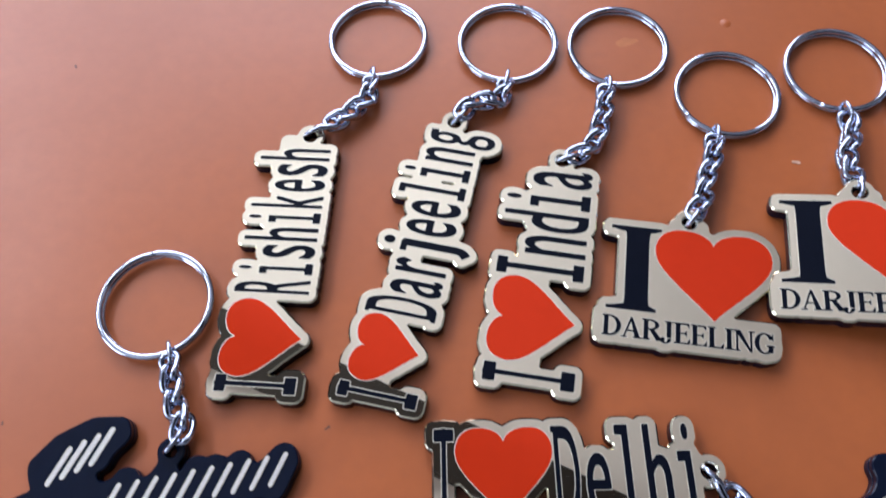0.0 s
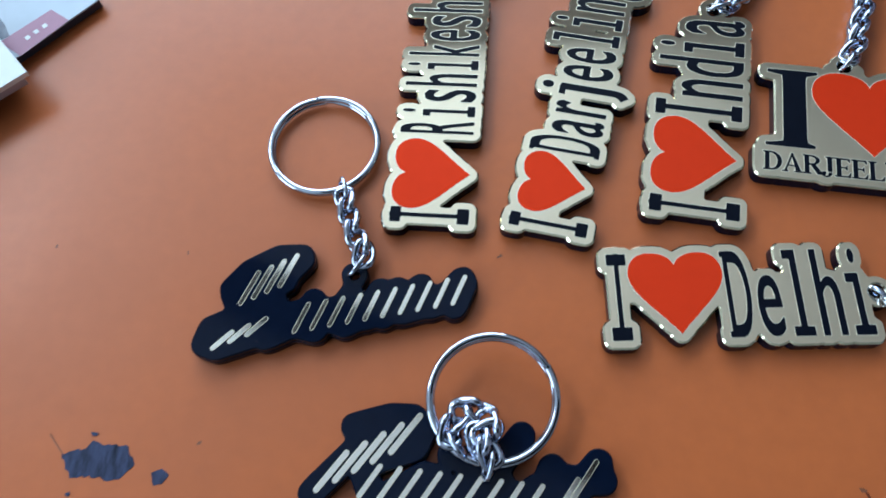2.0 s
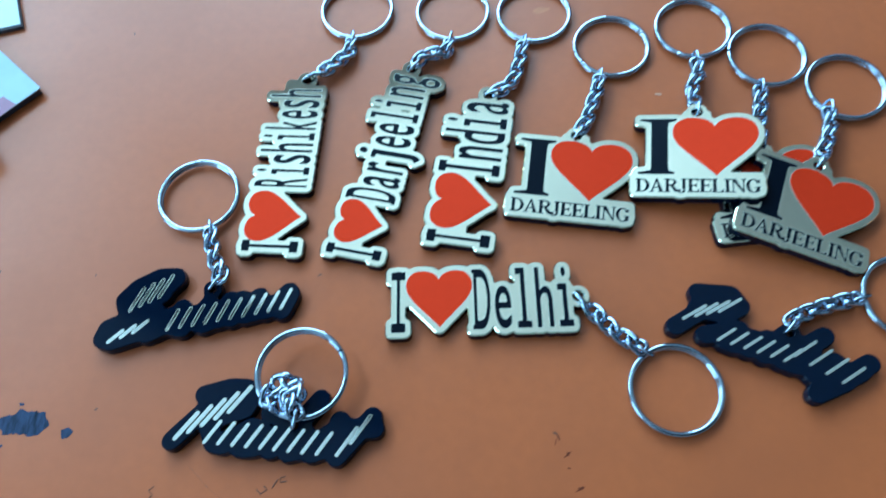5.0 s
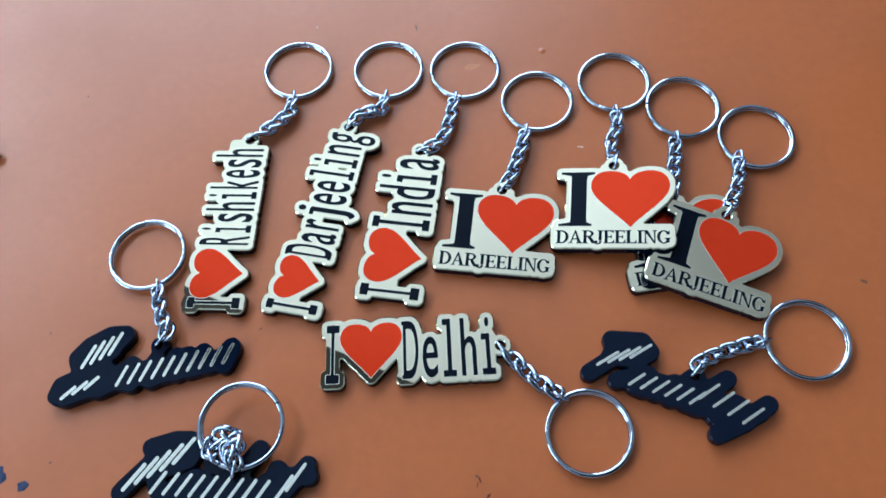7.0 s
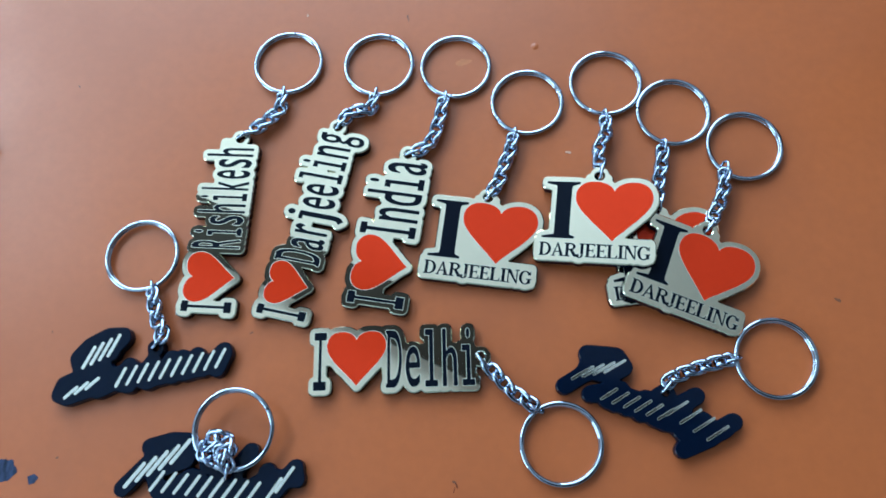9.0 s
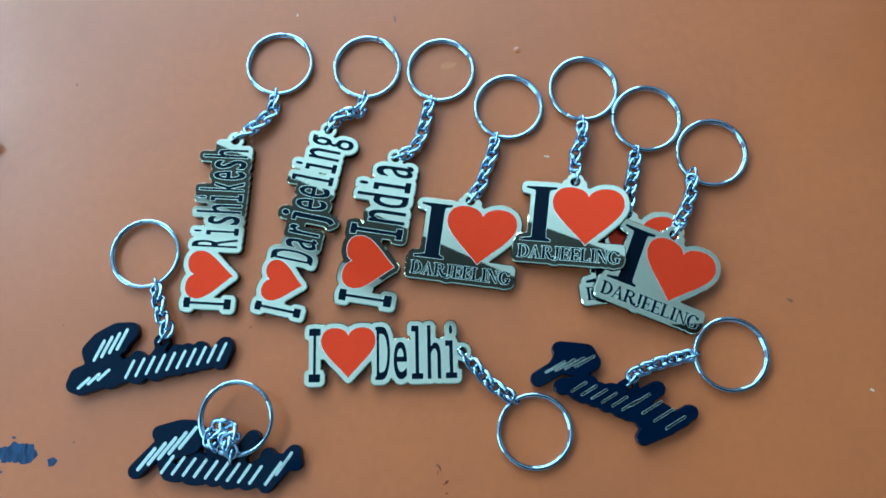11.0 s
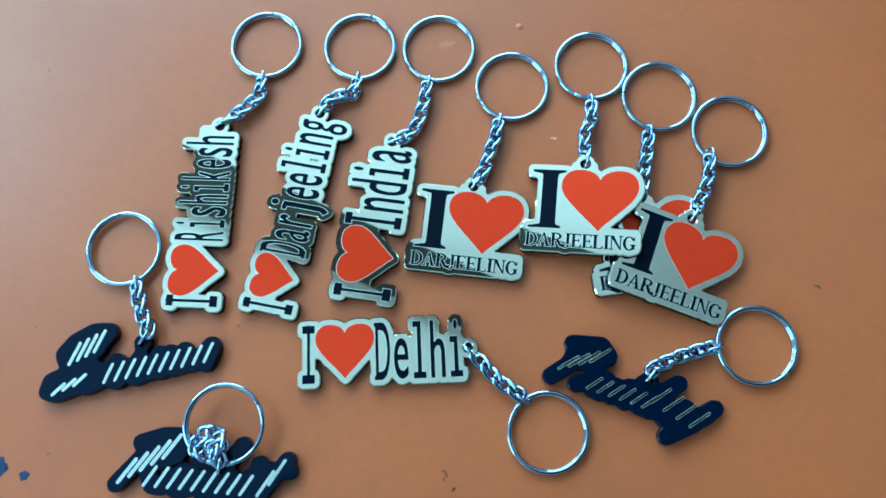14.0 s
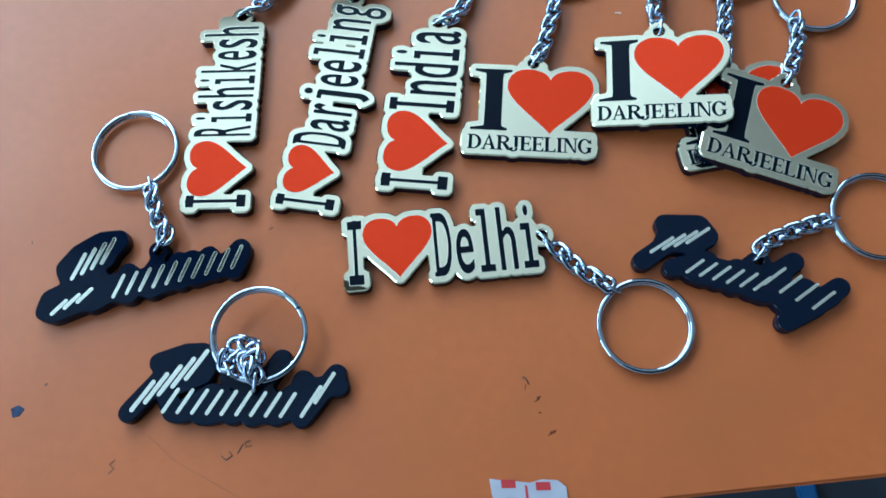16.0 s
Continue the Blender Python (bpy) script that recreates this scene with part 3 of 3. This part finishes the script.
def name_keychain(m, blobs, bars, ring, chain, hole, label, seed):
    """A black two-layer plate with a scalloped outline; its lettering is plain gold bars."""
    ob = thing("keychain", label, "keychain", m, "black keychains with gold lettering")
    inv = m.inverted()
    xs, ys = [b[0] for b in blobs] + [b[2] for b in blobs], [b[1] for b in blobs] + [b[3] for b in blobs]
    sh = Sheet(min(xs) - 8, min(ys) - 8, max(xs) + 8, max(ys) + 8, 0.15)
    for b in blobs:
        sh.rod(b[0], b[1], b[2], b[3], b[4] - 0.6)
    sh.rod(*hole, *hole, 2.4)
    cut = [(*hole, 1.3)]
    sh.fill()
    part("lower_layer", slab("lower_layer", sh.trace(0.6, cut, 60), 0.0, 1.75, BLACK, bevel=0.12), ob)
    part("upper_layer", slab("upper_layer", sh.trace(0.5, cut, 60), 1.80, 3.3, BLACK, bevel=0.25), ob)
    for k, (x0, y0, x1, y1, r) in enumerate(bars):
        b = Sheet(min(x0, x1) - 2, min(y0, y1) - 2, max(x0, x1) + 2, max(y0, y1) + 2, 0.09).rod(x0, y0, x1, y1, 0.62 * r)
        part("bar_border", slab("bar_border", b.trace(0.10), 3.2, 3.325 + 0.012 * k, ETCH), ob)
        part("lettering_bar", slab("lettering_bar", b.trace(0.02), 3.2, 3.34 + 0.012 * k, SILVERY), ob, "pale gold lettering bar")
    add_ring(ob, inv, *ring)
    add_chain(ob, inv, chain, seed=seed)
    return ob


def lettering(start, end, count, slant, tall, r):
    """A row of short slanted bars between two points."""
    out = []
    for k in range(count):
        x, y = [start[c] + (end[c] - start[c]) * k / max(count - 1, 1) for c in (0, 1)]
        out.append((x - slant / 2, y - tall / 2, x + slant / 2, y + tall / 2, r))
    return out


name_keychain(place(-77.3, 29.6, 9.9), [(19.8, 16.5, 15, 17.4, 2.75), (15, 17.4, 8.4, 15.4, 2.75), (8.4, 15.4, 4.2, 12.1, 2.75), (4.2, 12.1, 4.6, 9.6, 2.75), (4.6, 9.6, 12.6, 7.8, 2.75), (12.6, 7.8, 13.1, 5.4, 2.75), (13.1, 5.4, 6.9, 0.7, 2.75), (6.9, 0.7, -0, -0.2, 2.75), (-0, -0.2, -2.6, 1.3, 2.75), (-2.6, 1.3, -0.9, 4.4, 2.75), (-0.9, 4.4, 2.9, 5.2, 2.75), (19.9, 15.5, 15, 11.9, 2.75), (9.3, 12.4, 15.6, 11.3, 2.75), (4, 3.3, 9.8, 4.8, 2.75), (21, 6, 16.4, 1.4, 2.75), (16.4, 1.4, 20.4, -0.6, 2.75), (10.2, -0.1, 15, 1.1, 2.75), (28.8, 5.7, 24.1, 1, 2.75), (24.1, 1, 26.5, -0.8, 2.75), (26.5, -0.8, 31.7, 0.7, 2.75), (35, 5.4, 31.2, -0.2, 2.75), (38.7, 4.9, 34.7, -0.6, 2.75), (43.5, 4.7, 38.7, -0.5, 2.75), (38.7, -0.5, 42.9, -0.1, 2.75), (52.3, 4.4, 46.7, 0.2, 2.75), (46.7, 0.2, 44.7, -0.5, 2.75), (52.6, 3.3, 49.4, -1.5, 2.75), (16, 4.1, 49.4, 1.2, 2.75)],
              lettering((1.4, 1.2), (8.6, 2.6), 3, 4.2, 2.6, 0.7) + lettering((8.0, 11.4), (16.6, 13.6), 4, 4.4, 6.0, 0.7) + lettering((18.0, 2.6), (51.0, 1.8), 10, 3.6, 5.2, 0.6),
              (-57.3, 77.0, 0.6, 90, 0, 0), [(-52.8, 66.3, 2.4), (-51.1, 59.3, 2.8), (-49.3, 53.2, 3.2), (-47.2, 49.0, 3.6), (-49.6, 45.3, 3.6)], (30.2, 9.8),
              "black scalloped keychain plate with slanted pale gold lettering", 9)
name_keychain(place(-55.7, -2.6, -1.4), [(6.8, 15.7, 14.1, 17.6, 2.75), (14.1, 17.6, 18.5, 17.4, 2.75), (18.5, 17.4, 20.5, 15, 2.75), (20.5, 15, 18.8, 11.6, 2.75), (18.8, 11.6, 12, 9.5, 2.75), (8.3, 9.3, 10.8, 2.6, 2.75), (10.8, 2.6, 13.5, 2, 2.75), (13.1, 17.2, -0.7, 3.2, 2.75), (11.8, 13.9, 17.6, 14.1, 2.75), (22.3, 6.1, 18, 1.3, 2.75), (18, 1.3, 20.1, 1, 2.75), (23.6, 5.7, 21.2, 1.7, 2.75), (13.5, 2.6, 21.1, 6.5, 2.75), (31, 6.1, 26.5, 0.4, 2.75), (21.7, 1, 27.9, 4.2, 2.75), (35.3, 5, 31.4, -0.4, 2.75), (31.4, -0.4, 37.2, 0.9, 2.75), (39.4, 14, 33.5, 7, 2.75), (41.7, 4.2, 37.7, -0.7, 2.75), (37.7, -0.7, 43.9, 1.5, 2.75), (44.9, 8, 44, 5.3, 2.75), (53.7, 8.9, 44.4, -1.7, 2.75), (45.2, 6, 54.3, 5.6, 2.75), (15.5, 3.7, 43.4, 2.6, 2.75), (25.7, 10.4, 33.5, 7, 2.75)],
              lettering((3.0, 7.2), (17.0, 14.2), 5, 5.4, 6.8, 0.8) + lettering((10.4, 5.4), (41.0, 1.8), 9, 3.8, 5.4, 0.65) + lettering((47.0, 2.2), (50.6, 5.4), 2, 5.0, 7.0, 0.65),
              (-21.3, 17.2, 4.0, 20, 4, 0), [(-27.8, 7.3, 6.2), (-29.8, 10.8, 5.6), (-27.3, 15.3, 5.0), (-23.8, 14.5, 5.4), (-21.4, 10.9, 6.4), (-24.8, 9.8, 6.6), (-22.2, 6.5, 6.4), (-23.1, 3.5, 4.6)], (32.6, 7.0),
              "black scalloped keychain plate with its chain and ring folded onto it", 10)
name_keychain(place(83.0, 26.0, -24.5), [(2.5, 13, 11.4, 15.7, 2.8), (11.4, 15.7, 14.7, 13.1, 2.8), (14.7, 13.1, 11.4, 9.1, 2.8), (11.4, 9.1, 3.8, 7.9, 2.8), (-0.6, 0.7, 9.4, 14, 2.8), (7.7, 1.3, 16, 6.2, 2.8), (13.2, 1.5, 15.4, 5.3, 2.8), (16.2, 5.2, 15.5, 1.3, 2.8), (15.5, 1.3, 20.1, 5.2, 2.8), (19.5, 1.6, 23.9, 6.5, 2.8), (25.5, 6.2, 23.9, 1.5, 2.8), (23.9, 1.5, 29.3, 5, 2.8), (37.9, 13, 28.6, 1.7, 2.8), (35, 6.9, 31.1, 3.9, 2.8), (31.5, 1.6, 35.8, 3, 2.8), (41.8, 6.7, 37.2, 1, 2.8), (42.6, 6.5, 40.6, 1.2, 2.8), (40.6, 1.2, 45.1, 5.4, 2.8), (48.8, 6.6, 39.1, -3.9, 2.8), (39.1, -3.9, 45.6, 2.6, 2.8), (50.6, 9.7, 46.7, 4.9, 2.8), (4, 10, 12.3, 12, 2.8), (15.2, 2.7, 42.3, 4.4, 2.8), (27.7, 9.1, 35.7, 7.1, 2.8)],
              lettering((3.2, 6.6), (11.8, 12.2), 4, 4.6, 5.8, 0.55) + lettering((13.0, 3.4), (31.0, 4.2), 6, 3.4, 4.6, 0.5) + lettering((33.6, 7.2), (47.0, 4.6), 4, 4.4, 6.0, 0.5),
              (149.2, 32.9, 0.4, 300, 0, 0), [(137.0, 33.5, 2.0), (128.4, 31.6, 2.2), (122.2, 30.1, 2.4), (116.1, 27.8, 2.8), (113.1, 24.6, 3.2)], (29.0, 10.4),
              "black scalloped keychain plate with thin pale gold lettering", 11)


# ---- the table ----
table = thing("table", "orange laminate counter table with worn marks", "table")
box("tabletop", (-0.75, -0.0345, -0.022), (0.85, 0.78, 0.0), LAMINATE, table, bevel=0.0008)
for x in (-0.70, 0.80):
    for y in (0.02, 0.73):
        box("leg", (x - 0.025, y - 0.025, -0.75), (x + 0.025, y + 0.025, -0.022), STEEL, table, bevel=0.003)


def flake(name, cx, cy, rx, ry, mat, label, category, seed, turn=0.0, thick=0.12, n=26, rough=0.22):
    """A thin flake with an uneven outline."""
    rng = random.Random(seed)
    ph = [rng.uniform(0, 6.28) for _ in range(6)]
    loop = []
    for k in range(n):
        a = 2 * math.pi * k / n
        q = 1 + sum(rough / (i + 1) * math.sin((i + 2) * a + ph[i]) for i in range(6)) + rng.uniform(-rough, rough) * 0.35
        loop.append((rx * q * math.cos(a), ry * q * math.sin(a)))
    ob = part(name, slab(name, [np.array(loop)], 0.0, thick, mat), m=place(cx, cy, turn))
    return tagged(ob, label, category)


def torn(name, cx, cy, corners, mat, label, category, seed, jag=0.35):
    """A thin patch whose straight sides are chipped unevenly."""
    rng = random.Random(seed)
    loop = []
    for (xa, ya), (xb, yb) in zip(corners, corners[1:] + corners[:1]):
        n = max(2, int(math.hypot(xb - xa, yb - ya) / 0.7))
        for k in range(n):
            q, push = k / n, rng.uniform(-jag, jag) if k else 0.0
            loop.append((xa + (xb - xa) * q + push * 0.6, ya + (yb - ya) * q + push))
    return tagged(part(name, slab(name, [np.array(loop)[::-1]], 0.0, 0.08, mat), m=place(cx, cy, 0)), label, category)


torn("worn_patch", -100.0, 7.6, [(-7.6, 1.9), (-2.8, 2.8), (-1.6, 4.3), (0.4, 3.5), (5.4, 3.3), (7.6, -0.6), (4.8, -3.3), (2.8, -3.6), (0.8, -2.7), (-5.2, -2.9)], WORN, "dark worn patch in the orange laminate", "worn patch", 14)
torn("worn_patch", -87.0, 4.6, [(-1.9, 0.8), (0.2, 1.5), (1.8, 0.3), (0.5, -1.4), (-1.1, -1.7)], WORN, "small dark worn patch in the laminate", "worn patch", 5, 0.15)
flake("worn_patch", -105.0, 1.7, 0.6, 0.3, WORN, "tiny dark worn speck in the laminate", "worn patch", 6)
flake("worn_patch", -101.4, 13.2, 0.6, 0.5, WORN, "tiny dark worn speck in the laminate", "worn patch", 7)
for k, (x, y, a, b) in enumerate([(-79.9, 10.9, 0.5, 0.35), (-18.5, 48.8, 0.55, 0.35), (-116.8, 54.8, 0.4, 0.3), (-86.8, 52.1, 0.5, 0.2), (35.7, 166.9, 2.0, 0.22), (-88.5, 145.9, 0.5, 0.35), (172.2, 51.1, 1.5, 0.35), (47.0, -0.8, 0.8, 0.3)]):
    flake("dark_speck", x, y, a, b, PENCIL, "small dark speck on the table", "speck", 20 + k, 25 * k, 0.06, 14, 0.3)
for k, (x, y, a, b) in enumerate([(90.9, 108.0, 1.0, 0.45), (118.5, 178.2, 0.7, 0.5), (195.7, 19.3, 0.6, 0.6), (-2.5, 170.7, 0.5, 0.4)]):
    flake("pale_crumb", x, y, a, b, CHIP, "small pale crumb on the table", "crumb", 40 + k, 20 * k, 0.15, 14, 0.3)

flake("smudge", 55.6, 146.4, 2.4, 1.6, SMUDGE, "faint pale smudge on the laminate", "smudge", 47, 20, 0.03, 20, 0.2)


def blister(x, y, r, tall):
    """A low bubble under the laminate."""
    rows, n = 4, 18
    verts = [(r * MM * math.cos(a) * (1 - k / rows), r * MM * math.sin(a) * (1 - k / rows), tall * MM * math.sin(1.5708 * k / rows) ** 1.3) for k in range(rows) for a in [2 * math.pi * i / n for i in range(n)]]
    verts.append((0, 0, tall * MM))
    faces = [(k * n + i, k * n + (i + 1) % n, (k + 1) * n + (i + 1) % n, (k + 1) * n + i) for k in range(rows - 1) for i in range(n)]
    faces += [((rows - 1) * n + i, (rows - 1) * n + (i + 1) % n, rows * n) for i in range(n)]
    ob = part("blister", mesh_of("blister", verts, faces, LAMINATE, True), m=place(x, y, 0))
    return tagged(ob, "small round blister raised in the orange laminate", "blister")


blister(82.2, 151.3, 1.5, 0.28)
blister(86.0, 180.9, 2.1, 0.5)


def scratch(points, r, label):
    v, f = sweep([(x * MM, y * MM, 0.03 * MM) for x, y in points], r * MM, 5)
    return tagged(part("scratch", mesh_of("scratch", v, f, PENCIL)), label, "scratch")


for k, (x, y, a, b, turn) in enumerate(((47.6, -1.6, 0.9, 0.35, -65), (46.9, -3.2, 0.8, 0.15, 80), (49.9, -6.4, 0.8, 0.4, 20), (49.2, -7.0, 0.5, 0.15, 30), (49.8, -10.1, 0.4, 0.25, 0), (52.4, -15.3, 0.7, 0.5, 35), (51.6, -15.8, 0.6, 0.2, 10))):
    flake("nick", x, y, a, b, NICK, "small brown nick in the laminate", "nick", 60 + k, turn, 0.05, 14, 0.35)
scratch([(-33.0, -12.4), (-31.8, -13.6), (-30.2, -12.6), (-31.0, -11.6)], 0.2, "curved pencil mark on the table")
scratch([(-110.6, 13.4), (-107.4, 9.5)], 0.13, "thin brown scratch beside the worn patch")
scratch([(-28.8, -12.2), (-27.4, -10.0)], 0.2, "short pencil mark on the table")
scratch([(-25.4, -9.4), (-26.8, -9.6), (-26.6, -10.8), (-25.0, -10.6)], 0.2, "curved pencil mark on the table")
scratch([(-62.2, -14.0), (-60.8, -12.8), (-62.0, -11.6), (-60.6, -10.6)], 0.14, "faint zigzag pencil mark on the table")
scratch([(-51.8, -5.6), (-46.0, -11.6), (-42.5, -14.2), (-34.4, -19.2), (-27.9, -23.7)], 0.035, "long thin scratch across the laminate")


# ---- papers ----
stack = thing("card_stack", "greyish printed cards with a mauve strip lying on the table", "card stack")
# Dark layer: the card's thin dark edge, with the shade beneath built in.
part("dark_edge_and_shade", slab("dark_edge_and_shade", [np.array([(-116.9, 121.8), (-150, 153.5), (-177, 126), (-143.4, 97.4)])], 0.0, 2.6, CARDBACK), stack)
part("card_face", slab("card_face", [np.array([(-116.2, 121.8), (-150, 154.5), (-177, 126.5), (-142.5, 97)])], 2.6, 3.0, BLUEGREY), stack)
part("mauve_strip", slab("mauve_strip", [np.array([(-123.1, 115.2), (-128.4, 118.9), (-139.7, 109.4), (-133.5, 104.9)])], 3.0, 3.05, PINK), stack, "mauve printed strip")
part("dark_blue_strip", slab("dark_blue_strip", [np.array([(-148.5, 120.5), (-145.0, 121.5), (-139.5, 114.8), (-137.6, 111.2), (-140.9, 109.6)])], 3.0, 3.04, NAVY_MOTTLED), stack, "mottled dark blue strip beside the booklet")
for q in (0.30, 0.47, 0.64):
    x, y = -125.9 - 10.8 * q, 117.0 - 10.0 * q
    part("print_bar", slab("print_bar", [np.array([(x - 0.8, y - 0.1), (x + 0.1, y + 0.7), (x + 0.9, y - 0.2), (x, y - 1.0)])], 3.05, 3.10, PAPER), stack, "pale print bar")
booklet = thing("booklet", "white booklet resting askew on greyish cards", "booklet")
part("pages", slab("pages", [np.array([(-129.8, 96.6), (-153.6, 124.0), (-187.5, 98.8), (-163.2, 71.6)])], 3.12, 6.6, GREY_SHADED_PAPER), booklet, "grey page block")
part("cover", slab("cover", [np.array([(-127.5, 96.4), (-153.7, 126.7), (-189.6, 99.0), (-163.0, 69.2)])], 6.6, 8.0, PAPER), booklet, "white cover")
other = thing("white_card", "single white card with a dark edge on the table", "card")
part("dark_edge", slab("dark_edge", [np.array([(-129.4, 150.9), (-139, 180), (-171, 172), (-160, 144)])], 0.0, 1.6, CARDBACK), other)
part("card_face", slab("card_face", [np.array([(-130.0, 151.6), (-139.2, 179.4), (-170.4, 171.8), (-159.8, 145)])], 1.6, 2.0, PAPER), other)

wrapper = thing("wrapper", "torn white wrapper with dark red print", "wrapper")
part("sheet", slab("sheet", [np.array([(34.8, -25.0), (37.8, -25.7), (42, -26.4), (44.7, -27.0), (48, -26.5), (51.8, -27.1), (53.7, -28.9), (53.6, -31.5), (52, -34.2), (36.2, -34.2), (35.0, -29)])], 0.0, 0.35, GREY_SHADED_PAPER), wrapper, "crumpled white sheet")
for x0, y0, x1, y1 in ((37.6, -27.6, 41.2, -25.6), (38.2, -32.4, 41.0, -30.0), (46.2, -29.0, 49.8, -27.0), (43.4, -30.6, 44.0, -27.4), (47.4, -33.6, 50.6, -31.8)):
    part("print_bar", slab("print_bar", [np.array([(x0, y0), (x1, y0 - 0.3), (x1, y1 - 0.3), (x0, y1)])], 0.3, 0.42, REDPRINT), wrapper)

carton = thing("carton", "dark plum-coloured carton at the back of the table", "carton")
box("body", (0.231, 0.176, 0.0), (0.45, 0.40, 0.13), PLUM, carton, bevel=0.0015)
box("lid", (0.2295, 0.1745, 0.131), (0.4515, 0.4015, 0.15), PLUM, carton, bevel=0.0015)

# ---- the room round the table ----
H = 2.0
tagged(box("floor", (-2.4, -1.9, -0.80), (2.2, 2.2, -0.75), FLOORING), "dark floor under the table", "floor", kind="structure")
tagged(box("ceiling", (-2.4, -1.9, H), (2.2, 2.2, H + 0.1), WHITEWASH), "plain white painted ceiling", "ceiling", kind="structure")
west = thing("wall_west", "grey wall with a tall window opening", "wall", kind="structure")
box("wall_panel", (-2.3, -1.8, -0.75), (-2.2, -1.4, H), WALLPAINT, west)
box("wall_panel", (-2.3, -0.1, -0.75), (-2.2, 2.1, H), WALLPAINT, west)
box("wall_panel", (-2.3, -1.4, -0.75), (-2.2, -0.1, 0.2), WALLPAINT, west)
box("wall_panel", (-2.3, -1.4, 1.7), (-2.2, -0.1, H), WALLPAINT, west)
tagged(box("wall_east", (2.0, -1.8, -0.75), (2.1, 2.1, H), WALLPAINT), "plain grey painted wall", "wall", kind="structure")
NY = 2.0
north = thing("wall_north", "grey wall with a wide window opening", "wall", kind="structure")
box("wall_panel", (-2.2, NY, -0.75), (-1.7, NY + 0.1, H), WALLPAINT, north)
box("wall_panel", (0.5, NY, -0.75), (2.0, NY + 0.1, H), WALLPAINT, north)
box("wall_panel", (-1.7, NY, -0.75), (0.5, NY + 0.1, 0.37), WALLPAINT, north)
box("wall_panel", (-1.7, NY, 1.87), (0.5, NY + 0.1, H), WALLPAINT, north)
tagged(box("wall_south", (-2.3, -1.9, -0.75), (2.1, -1.8, H), WALLPAINT), "plain grey painted wall", "wall", kind="structure")
# Unseen dark panels, added to darken plate reflections and dim the front right.
tagged(box("loft", (-0.37, -1.8, 1.50), (0.25, -0.065, 1.56), DARKWOOD), "unseen dark panel added for its reflection and shade", "loft", kind="structure")
tagged(box("loft", (0.25, -1.8, 1.50), (2.0, 0.11, 1.56), DARKWOOD), "deeper unseen dark panel added for its reflection and shade", "loft", kind="structure")
# Unseen board, added so the gold faces mirror a slanting dark band.
beam = box("dark_band_board", (-1.9, -0.085, -0.03), (1.9, 0.085, 0.0), DARKWOOD)
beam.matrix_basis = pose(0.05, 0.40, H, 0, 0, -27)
tagged(beam, "unseen flat dark board added for the band it reflects", "beam", kind="structure")

tagged(box("plastic_strip", (0.410, -0.40, -0.75), (0.430, 0.02, -0.735), BLUE, bevel=0.003), "blue plastic strip lying on the dark floor", "plastic strip")

# Unseen fitting added to house the overhead fill lamp.
lamp = thing("fill_light_fitting", "unseen white fitting with two tubes added round the fill light", "ceiling light")
box("housing", (-2.02, 0.60, 1.935), (-1.42, 1.90, H), WHITEWASH, lamp, bevel=0.01)
for x in (-1.87, -1.57):
    v, f = sweep([(x, 0.64 + 0.122 * k, 1.918) for k in range(11)], 0.013, 10)
    part("tube", mesh_of("tube", v, f, TUBE, True), lamp, "glowing tube of the added fitting")
